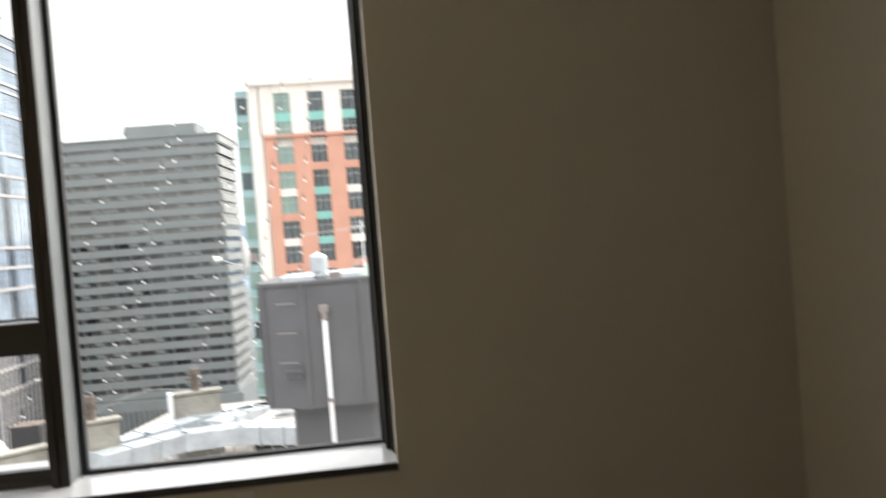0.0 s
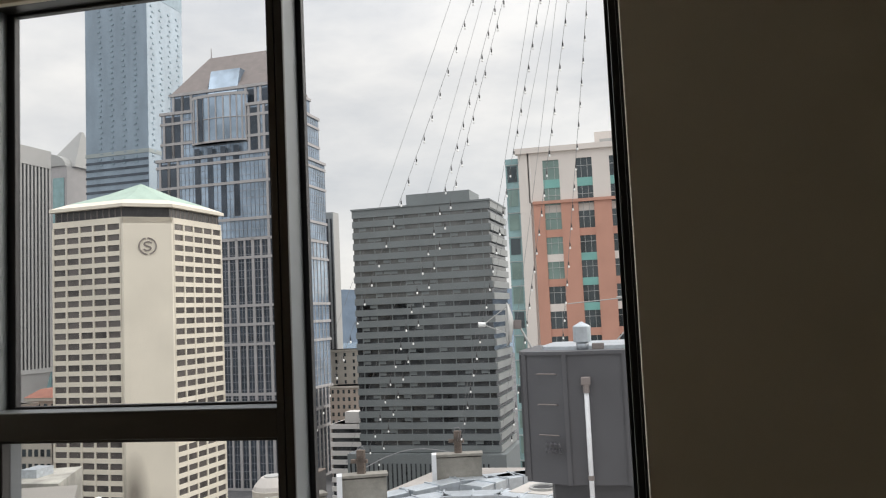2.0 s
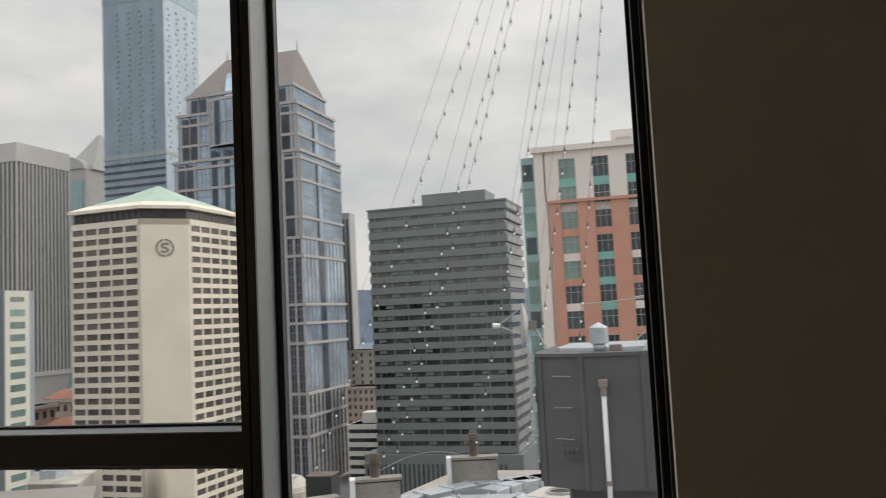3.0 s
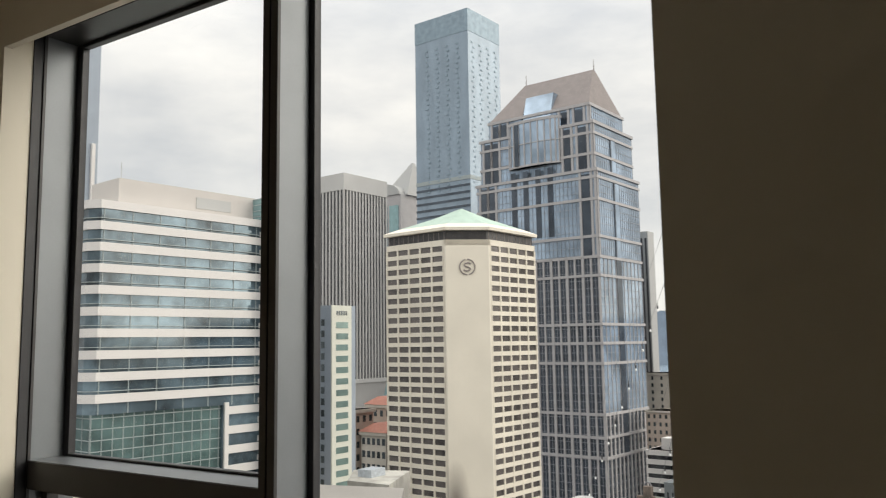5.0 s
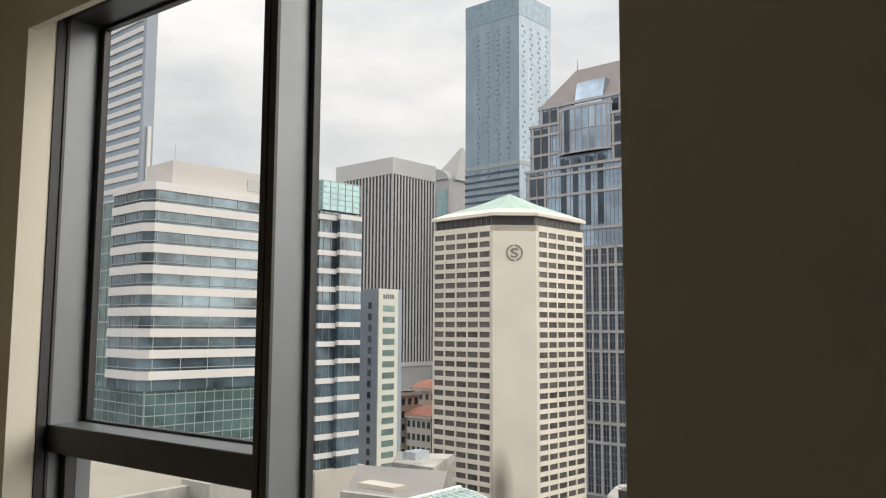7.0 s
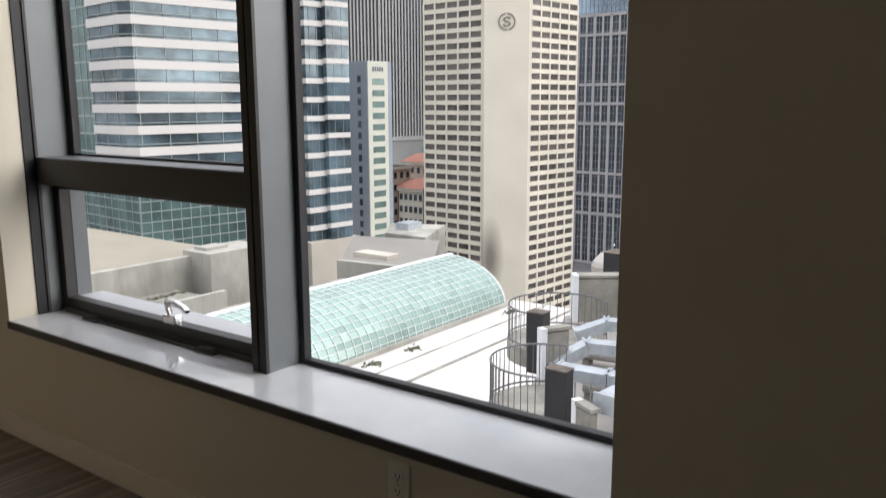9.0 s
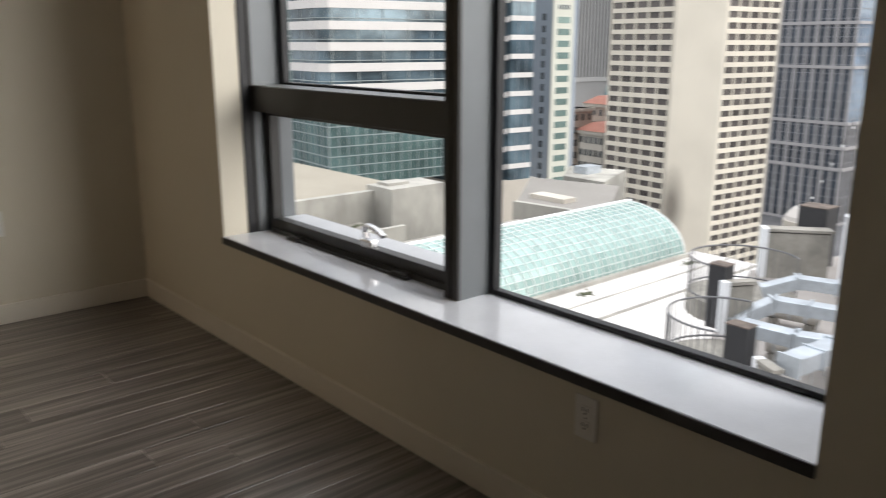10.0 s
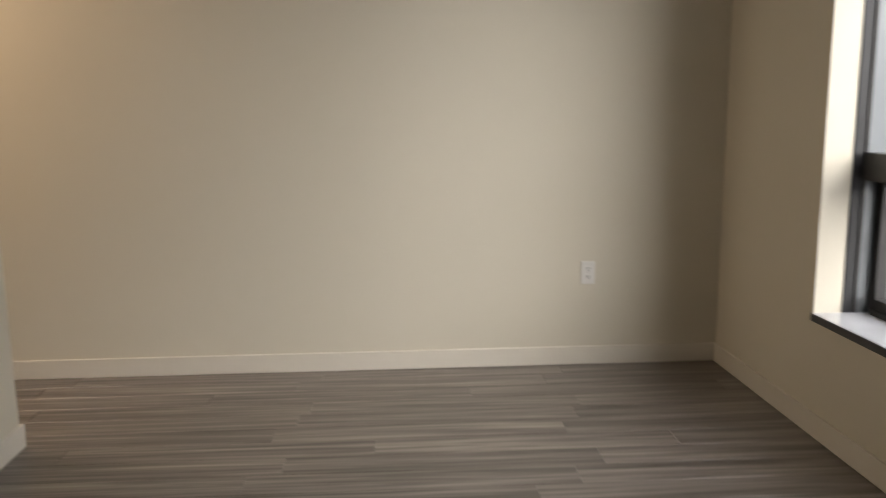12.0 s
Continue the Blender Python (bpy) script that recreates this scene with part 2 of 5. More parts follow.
# a dark smoke stain with a shape of its own on the hotel's blank corner
SOOTY = mat("cream_concrete_with_smoke_stain", (0.76, 0.70, 0.59), 0.8, var=0.06, scale=0.12, fine=2.5)
_t = SOOTY.node_tree
_tc, _mp, _gr, _rp, _mx = (_t.nodes.new(k) for k in ("ShaderNodeTexCoord", "ShaderNodeMapping", "ShaderNodeTexGradient", "ShaderNodeValToRGB", "ShaderNodeMix"))
_gr.gradient_type = "SPHERICAL"
_mp.inputs["Location"].default_value = (6.8 * 0.26, -1.2 * 0.26, 39 * 0.085)
_mp.inputs["Scale"].default_value = (0.26, 0.26, 0.085)
_rp.color_ramp.elements[0].color, _rp.color_ramp.elements[1].color = (1, 1, 1, 1), (0.34, 0.33, 0.33, 1)
_rp.color_ramp.elements[1].position = 0.8
_mx.data_type, _mx.blend_type = "RGBA", "MULTIPLY"
_mx.inputs["Factor"].default_value = 1.0
_b = _t.nodes["Principled BSDF"]
_src = _b.inputs["Base Color"].links[0].from_socket
_t.links.new(_tc.outputs["Object"], _mp.inputs["Vector"])
_t.links.new(_mp.outputs["Vector"], _gr.inputs["Vector"])
_t.links.new(_gr.outputs["Fac"], _rp.inputs["Fac"])
_t.links.new(_src, _mx.inputs["A"])
_t.links.new(_rp.outputs["Color"], _mx.inputs["B"])
_t.links.new(_mx.outputs["Result"], _b.inputs["Base Color"])

PANE = bpy.data.materials.new("clear_window_glass")
PANE.use_nodes = True
_p = PANE.node_tree.nodes["Principled BSDF"]
_p.inputs["Base Color"].default_value = (0.99, 0.985, 0.97, 1)
_p.inputs["Roughness"].default_value = 0.0
_p.inputs["Transmission Weight"].default_value = 1.0
_p.inputs["IOR"].default_value = 1.08


# ---- mesh helpers ----
class Shape:
    """Gathers boxes, prisms and tubes into one mesh."""

    def __init__(self):
        self.v, self.f = [], []

    def box(self, x0, x1, y0, y1, z0, z1):
        return self.prism(((x0, y0), (x1, y0), (x1, y1), (x0, y1)), z0, z1)

    def prism(self, poly, z0, z1, top=None):
        n, k = len(self.v), len(poly)
        top = top or poly
        self.v += [(x, y, z0) for x, y in poly] + [(x, y, z1) for x, y in top]
        self.f += [tuple(n + i for i in reversed(range(k))), tuple(n + k + i for i in range(k))]
        self.f += [(n + i, n + (i + 1) % k, n + k + (i + 1) % k, n + k + i) for i in range(k)]
        return self

    def beam(self, a, b, w, h=None):
        """A bar of w by h between two points."""
        a, b, h = Vector(a), Vector(b), h or w
        d = (b - a).normalized()
        s = d.cross(Vector((0, 0, 1)))
        s = s.normalized() if s.length > 1e-4 else Vector((1, 0, 0))
        u = s.cross(d)
        n = len(self.v)
        for p in (a, b):
            for i, j in ((-1, -1), (1, -1), (1, 1), (-1, 1)):
                self.v.append(tuple(p + s * (w / 2 * i) + u * (h / 2 * j)))
        self.f += [(n, n + 1, n + 2, n + 3), (n + 7, n + 6, n + 5, n + 4)]
        self.f += [(n + i, n + 4 + i, n + 4 + (i + 1) % 4, n + (i + 1) % 4) for i in range(4)]
        return self

    def tube(self, pts, r, k=8, r_end=None):
        """A round bar through the points."""
        pts = [Vector(p) for p in pts]
        n = len(self.v)
        for i, p in enumerate(pts):
            d = (pts[min(i + 1, len(pts) - 1)] - pts[max(i - 1, 0)]).normalized()
            s = d.cross(Vector((0, 0, 1))) if abs(d.z) < 0.95 else d.cross(Vector((0, 1, 0)))
            s.normalize()
            u = s.cross(d)
            rr = r if r_end is None else r + (r_end - r) * i / (len(pts) - 1)
            self.v += [tuple(p + s * (rr * math.cos(2 * math.pi * j / k)) + u * (rr * math.sin(2 * math.pi * j / k))) for j in range(k)]
        for i in range(len(pts) - 1):
            for j in range(k):
                a, b = n + i * k + j, n + i * k + (j + 1) % k
                self.f.append((a, a + k, b + k, b))
        self.f += [tuple(n + j for j in range(k)), tuple(n + (len(pts) - 1) * k + j for j in reversed(range(k)))]
        return self

    def ring(self, c, r, z, k=10):
        return [(c[0] + r * math.cos(2 * math.pi * i / k), c[1] + r * math.sin(2 * math.pi * i / k), z) for i in range(k)]

    def lathe(self, c, profile, k=16):
        """Radius and height pairs turned round a vertical axis."""
        n = len(self.v)
        for r, z in profile:
            self.v += self.ring(c, r, z, k)
        for i in range(len(profile) - 1):
            for j in range(k):
                a, b = n + i * k + j, n + i * k + (j + 1) % k
                self.f.append((a, b, b + k, a + k))
        self.f += [tuple(n + j for j in reversed(range(k))), tuple(n + (len(profile) - 1) * k + j for j in range(k))]
        return self

    def mesh(self, name, material):
        me = bpy.data.meshes.new(name)
        me.from_pydata(self.v, [], self.f)
        me.materials.append(material)
        return me


def part(name, shape, material, parent=None, label="", bevel=0.0, smooth=False):
    me = shape.mesh(name, material) if isinstance(shape, Shape) else shape
    ob = new(name, me)
    if parent is not None:
        ob.parent = parent
    if label:
        ob["label"] = label
    if bevel:
        b = ob.modifiers.new("bevel", "BEVEL")
        b.width, b.segments, b.limit_method = bevel, 2, "ANGLE"
    if smooth:
        for p in me.polygons:
            p.use_smooth = True
    return ob


def thing(name, label, category, m=None, group="", kind=""):
    ob = new(name)
    ob.empty_display_size = 0.1
    if m is not None:
        ob.matrix_world = m
    return tagged(ob, label, category, group, kind)


def box(*a):
    return Shape().box(*a)


def solid(name, shape, material, label, category, kind="structure", bevel=0.0):
    return tagged(part(name, shape, material, bevel=bevel), label, category, kind=kind)


# ---- the room ----
XL, XR, YB, ZC = -3.584, 1.66, -5.2, 3.0
WX0, WX1, SILLZ, HEAD = -2.626, -0.006, 0.498, 2.88
T = 0.34
wn = Shape()
wn.box(XL - 0.15, WX0, 0, T, -0.2, ZC).box(WX1, XR + 0.15, 0, T, -0.2, ZC)
wn.box(WX0, WX1, 0, T, -0.2, SILLZ - 0.032).box(WX0, WX1, 0, 0.03, 2.77, ZC).box(WX0, WX1, 0.03, T, HEAD, ZC)
solid("wall_north", wn, PAINT, "cream painted wall with a deep window opening", "wall")
solid("wall_west", box(XL - 0.15, XL, YB, 0, -0.2, ZC), PAINT, "cream painted plain wall lit by the window", "wall")
solid("wall_east", box(XR, XR + 0.15, YB, 0, -0.2, ZC), PAINT, "cream painted plain side wall", "wall")
solid("wall_south", box(XL - 0.15, XR + 0.15, YB - 0.15, YB, -0.2, ZC), PAINT, "cream painted plain back wall", "wall")
solid("wall_partition", box(-2.700, -1.3, YB, -3.200, 0, ZC), PAINT, "cream painted partition end wall", "wall", bevel=0.004)
solid("ceiling", box(XL - 0.15, XR + 0.15, YB - 0.15, T, ZC, ZC + 0.2), CEIL, "plain off-white painted ceiling", "ceiling")
floor = solid("floor", box(XL, XR, YB, 0, -0.2, -0.006), SUBFLOOR, "grey wood-look plank floor", "floor")

BB = 0.098


def baseboard(x0, x1, y0, y1):
    solid("baseboard", box(x0, x1, y0, y1, 0.001, BB), TRIM, "cream painted flat baseboard", "baseboard", bevel=0.003)


baseboard(XL, XL + 0.014, YB, -0.0145)
baseboard(XL, XR, -0.014, -0.0005)
baseboard(XR - 0.014, XR - 0.0005, YB, -0.0145)
baseboard(-2.714, -1.286, -3.1995, -3.186)
baseboard(-2.714, -2.7005, YB, -3.200)

# window: sill, frame, mullion, transom, opening sash
sill = thing("window_sill", "grey polished stone window sill with a dark front edge", "window sill", kind="structure")
part("slab", box(WX0, WX1, -0.002, 0.36, SILLZ - 0.03, SILLZ), SILL, sill, bevel=0.002)
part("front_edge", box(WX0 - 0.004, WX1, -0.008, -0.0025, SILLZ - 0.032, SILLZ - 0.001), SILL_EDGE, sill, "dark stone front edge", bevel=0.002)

MX0, MX1, FY, GY = -1.340, -1.273, 0.159, 0.319
GF, JX, YO, ZT = GY - 0.014, -2.614, 0.345, 2.847
TZ0, TZ1 = 1.036, 1.146
win = thing("window_1", "dark aluminium window with a fixed pane and an opening lower sash", "window", kind="structure")
# the mullion's dark face has a groove down its middle
part("mullion", Shape().box(MX0, MX0 + 0.030, FY, FY + 0.014, SILLZ, HEAD).box(MX0 + 0.036, MX1, FY, FY + 0.014, SILLZ, HEAD).box(MX0 + 0.030, MX0 + 0.036, FY + 0.006, FY + 0.014, SILLZ, HEAD), ALU, win, bevel=0.0015)
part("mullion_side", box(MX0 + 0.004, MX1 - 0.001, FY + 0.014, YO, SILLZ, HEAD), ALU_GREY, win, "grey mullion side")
part("jamb_frame", box(WX0, JX, FY, FY + 0.014, SILLZ, HEAD), ALU, win, bevel=0.002)
# shade of the gap beside the frame, laid on the reveal as black
part("jamb_channel", box(WX0, WX0 + 0.006, FY - 0.040, FY - 0.0005, SILLZ, HEAD), RUBBER, win, "black strip standing for the shadow gap at the jamb")
part("jamb_seal", box(WX1 - 0.010, WX1 - 0.0005, FY - 0.030, FY + 0.029, SILLZ, HEAD), RUBBER, win, "black brush seal")
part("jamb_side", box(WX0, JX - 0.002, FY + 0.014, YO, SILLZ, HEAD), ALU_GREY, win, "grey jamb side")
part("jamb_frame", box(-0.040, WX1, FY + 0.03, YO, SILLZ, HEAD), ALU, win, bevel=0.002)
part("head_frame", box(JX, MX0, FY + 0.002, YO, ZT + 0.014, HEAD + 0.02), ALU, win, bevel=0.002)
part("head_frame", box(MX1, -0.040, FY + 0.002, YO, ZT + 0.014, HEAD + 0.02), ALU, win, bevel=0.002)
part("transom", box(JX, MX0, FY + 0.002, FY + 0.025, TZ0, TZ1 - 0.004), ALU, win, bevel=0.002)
# thin sheet puts the daylight on the ledge into its colour
part("transom_top", box(JX, MX0, FY + 0.003, YO, TZ1 - 0.004, TZ1), ALU_GREY, win, "transom ledge, its lit top painted grey")
part("transom_body", box(JX, MX0, FY + 0.025, YO, TZ0 + 0.01, TZ1 - 0.0045), ALU, win)
for x0, x1, z0, z1 in (
        (MX1 - 0.001, MX1 + 0.023, SILLZ, ZT + 0.014), (-0.054, -0.040, SILLZ, ZT + 0.014),
        (MX1 + 0.023, -0.054, SILLZ, SILLZ + 0.018), (MX1 + 0.023, -0.054, ZT, ZT + 0.014),
        (JX - 0.002, -2.578, TZ1, ZT + 0.014), (MX0 - 0.014, MX0 + 0.004, TZ1, ZT + 0.014),
        (-2.578, MX0 - 0.014, TZ1, TZ1 + 0.010), (-2.578, MX0 - 0.014, ZT, ZT + 0.014)):
    part("gasket", box(x0, x1, GF, GY + 0.02, z0, z1), RUBBER, win, bevel=0.003)
panes = [part("pane", box(MX1 + 0.021, -0.052, GY, GY + 0.006, SILLZ + 0.016, ZT + 0.002), PANE, win),
         part("pane", box(-2.580, MX0 - 0.012, GY, GY + 0.006, TZ1 + 0.008, ZT + 0.002), PANE, win)]
# opening sash below the transom
SX0, SX1, SY0, SY1, SZ0, SZ1 = JX, MX0, 0.222, 0.272, SILLZ + 0.012, TZ0
sash = part("sash", Shape().box(SX0, SX0 + 0.038, SY0, SY1, SZ0, SZ1).box(SX1 - 0.03, SX1, SY0, SY1, SZ0, SZ1)
            .box(SX0 + 0.038, SX1 - 0.03, SY0, SY1, SZ0, SZ0 + 0.050).box(SX0 + 0.038, SX1 - 0.03, SY0, SY1, SZ1 - 0.02, SZ1), ALU, win, "dark opening sash", bevel=0.003)
panes.append(part("sash_pane", box(SX0 + 0.036, SX1 - 0.028, 0.256, 0.262, SZ0 + 0.046, SZ1 - 0.018), PANE, sash))
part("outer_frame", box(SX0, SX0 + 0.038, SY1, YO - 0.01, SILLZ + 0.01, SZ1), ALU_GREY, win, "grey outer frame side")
part("outer_frame", box(SX0 + 0.038, SX1, SY1, YO + 0.04, SILLZ + 0.01, SZ0 + 0.046), ALU_SUNLIT, win, "outer frame bottom, sunlight painted as a pale tone")
part("track", box(SX0 + 0.03, SX1, SY0 - 0.012, SY0, SILLZ, SILLZ + 0.02), ALU, win)
for p in panes:
    p.visible_shadow = False
hx = -1.87
HZ = SZ0 + 0.050
base = part("handle_base", box(hx - 0.040, hx + 0.035, SY0 - 0.004, SY0 + 0.036, HZ - 0.006, HZ + 0.030), CHROME, sash, "chrome handle base", bevel=0.008)
grip = [(-0.012, 0.014, 0.028), (-0.020, 0.010, 0.055), (-0.016, 0.006, 0.078), (0.016, 0.000, 0.088), (0.065, -0.010, 0.087), (0.115, -0.020, 0.080), (0.150, -0.028, 0.070)]
lever = Shape()
for p, q in zip(grip, grip[1:]):
    lever.beam((hx + p[0], SY0 + p[1], HZ + p[2]), (hx + q[0], SY0 + q[1], HZ + q[2]), 0.024, 0.015)
part("handle", lever, CHROME, sash, "chrome cam handle", bevel=0.004)
for lx in (-2.35, -1.62):
    latch = part("latch", box(lx - 0.05, lx + 0.05, 0.180, 0.204, SILLZ + 0.001, SILLZ + 0.012), RUBBER, sash, "black sash stay", bevel=0.002)
    part("stay_arm", Shape().beam((lx - 0.04, 0.186, SILLZ + 0.014), (lx + 0.04, 0.198, SILLZ + 0.02), 0.018, 0.008), ALU, sash)
part("stay_bar", Shape().beam((-2.31, 0.190, SILLZ + 0.006), (-1.66, 0.186, SILLZ + 0.004), 0.007, 0.007), RUBBER, sash)


def outlet(m):
    o = thing("wall_outlet", "white plastic duplex wall outlet on the cream wall", "wall outlet", m, group="wall outlets")
    part("cover_plate", box(-0.036, 0.036, -0.006, 0, -0.060, 0.060), PLASTIC, o, bevel=0.003)
    for z in (-0.021, 0.021):
        f = part("socket", Shape().prism(((-0.017, -0.009), (0.017, -0.009), (0.017, -0.006), (-0.017, -0.006)), z - 0.014, z + 0.014), PLASTIC, o, bevel=0.002)
        for x in (-0.0065, 0.0065):
            part("slot", box(x - 0.0014, x + 0.0014, -0.0096, -0.0088, z - 0.002, z + 0.008), SLOT, f)
        part("ground_hole", box(-0.0025, 0.0025, -0.0096, -0.0088, z - 0.010, z - 0.005), SLOT, f)
    part("screw", box(-0.002, 0.002, -0.0075, -0.006, -0.002, 0.002), CHROME, o)
    return o


outlet(pose(-0.592, -0.0005, 0.385))
outlet(pose(XL + 0.0005, -0.695, 0.489, 0, 0, -90) @ pose(0, 0, 0, 0, 0, 180))

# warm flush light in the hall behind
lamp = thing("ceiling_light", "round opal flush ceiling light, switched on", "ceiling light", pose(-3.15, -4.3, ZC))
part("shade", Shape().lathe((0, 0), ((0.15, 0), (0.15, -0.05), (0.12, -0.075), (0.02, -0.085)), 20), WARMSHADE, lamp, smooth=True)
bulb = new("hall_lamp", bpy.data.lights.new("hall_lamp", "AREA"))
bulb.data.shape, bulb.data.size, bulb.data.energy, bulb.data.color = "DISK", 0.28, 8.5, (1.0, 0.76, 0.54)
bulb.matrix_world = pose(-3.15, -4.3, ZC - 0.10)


# ---- the city ----
GROUND = -75.0


def shared(name, w, d, h, material):
    return box(-w / 2, w / 2, -d / 2, d / 2, -h / 2, h / 2).mesh(name, material)


def put(me, parent, m):
    ob = new(me.name.split(".")[0], me)
    ob.parent = parent
    ob.matrix_basis = m
    return ob


def hotel():
    # near corner is cut off; left face looks to local -y, right face to local +x
    W, L, C = 21.2, 21.8, 8.0
    h = thing("hotel_tower", "cream concrete hotel tower with a green hipped roof", "building", pose(-107.4, 172.6, 0, 0, 0, -6))
    Z0, Z1 = GROUND, 28.6
    part("wall", Shape().prism(((-W - C, 0.35), (-C, 0.35), (-0.35, C), (-0.35, C + L), (-W - C, C + L)), Z0, Z1 - 1), HOTEL_GLASS, h)
    ch = part("corner_wall", Shape().prism(((-C - 0.9, 0), (-C, 0), (0, C), (0, C + 0.9), (-2, C + 1), (-C - 0.9, 2)), Z0, Z1), SOOTY, h, "blank cream corner wall")
    part("wall_top", Shape().prism(((-W - C, 0), (-C, 0), (0, C), (0, C + L), (-W - C, C + L)), Z1 - 1.5, Z1 + 0.02), CREAM, h)
    n, pitch = 29, 2.62
    bays_l, bays_r = 5, 5
    for i in range(bays_l + 1):
        x = -C - 0.9 - (W - 0.9) * i / bays_l
        part("pier", box(x - 0.26, x + 0.26, 0.0, 0.6, Z0, Z1 - 1.5), CREAM, h)
    for i in range(bays_r + 1):
        y = C + 0.9 + (L - 0.9) * i / bays_r
        part("pier", box(-0.6, 0.0, y - 0.26, y + 0.26, Z0, Z1 - 1.5), CREAM, h)
    for k in range(n + 8):
        z = Z1 - 1.5 - pitch * (k + 1)
        part("spandrel", box(-W - C, -C, 0.03, 0.55, z, z + 1.12), CREAM, h)
        part("spandrel", box(-0.55, -0.03, C, C + L, z, z + 1.12), CREAM, h)
    pw, pr = (W - 0.9) / bays_l - 0.6, (L - 0.9) / bays_r - 0.6
    gl, gr = shared("window", pw, 0.06, pitch - 1.12, HOTEL_GLASS), shared("window", 0.06, pr, pitch - 1.12, HOTEL_GLASS)
    for k in range(n):
        z = Z1 - 1.5 - pitch * (k + 0.5) + 1.12 / 2
        for i in range(5):
            put(gl, h, pose(-C - 0.9 - (W - 0.9) * (i + 0.5) / bays_l, 0.32, z))
            put(gr, h, pose(-0.32, C + 0.9 + (L - 0.9) * (i + 0.5) / bays_r, z))
    foot = ((-W - C, 0.8), (-C - 0.3, 0.8), (-0.8, C + 0.3), (-0.8, C + L), (-W - C, C + L))
    eave = ((-W - C - 0.6, -0.6), (-C + 0.3, -0.6), (0.6, C - 0.3), (0.6, C + L + 0.6), (-W - C - 0.6, C + L + 0.6))
    part("rooftop_glazing", Shape().prism(foot, Z1, Z1 + 2.6), BAND_DARK, h, "dark glazed band under the roof")
    for k in range(12):
        part("glazing_bar", box(-C - 1.2 - k * 1.8, -C - 1.0 - k * 1.8, 0.74, 0.8, Z1, Z1 + 2.6), SLATE, h)
        part("glazing_bar", box(-0.8, -0.74, C + 1.0 + k * 1.8, C + 1.2 + k * 1.8, Z1, Z1 + 2.6), SLATE, h)
    part("eave", Shape().prism(eave, Z1 + 2.5, Z1 + 3.3), CREAM, h)
    a = (-C - 4.0, C + 4.0)

    def shrunk(f):
        return tuple((a[0] + (x - a[0]) * f, a[1] + (y - a[1]) * f) for x, y in eave)

    part("roof_skirt", Shape().prism(eave, Z1 + 3.3, Z1 + 4.6, shrunk(0.80)), CREAM, h, "cream sloping roof edge")
    part("roof", Shape().prism(shrunk(0.80), Z1 + 4.6, Z1 + 7.3, shrunk(0.36)), COPPER, h, "green copper hipped roof")
    part("roof_cap", Shape().prism(shrunk(0.36), Z1 + 7.3, Z1 + 10.0, shrunk(0.015)), COPPER, h)
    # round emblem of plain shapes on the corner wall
    m = pose(-C / 2 - 0.06, C / 2 - 0.06, 21.4, 90, 0, 45)
    e = Shape()
    for i in range(28):
        if i in (7, 21):
            continue
        t0, t1 = 2 * math.pi * i / 28, 2 * math.pi * (i + 1) / 28
        e.beam(m @ Vector((2.0 * math.cos(t0), 2.0 * math.sin(t0), 0.05)), m @ Vector((2.0 * math.cos(t1), 2.0 * math.sin(t1), 0.05)), 0.3, 0.3)
    curve = [(0.95, 0.75), (0.3, 1.1), (-0.5, 0.95), (-0.85, 0.5), (-0.5, 0.15), (0.5, -0.15), (0.85, -0.5), (0.5, -0.95), (-0.3, -1.1), (-0.95, -0.75)]
    for p, q in zip(curve, curve[1:]):
        e.beam(m @ Vector((*p, 0.05)), m @ Vector((*q, 0.05)), 0.38, 0.3)
    part("emblem", e, SLATE, h, "round dark metal emblem")


hotel()


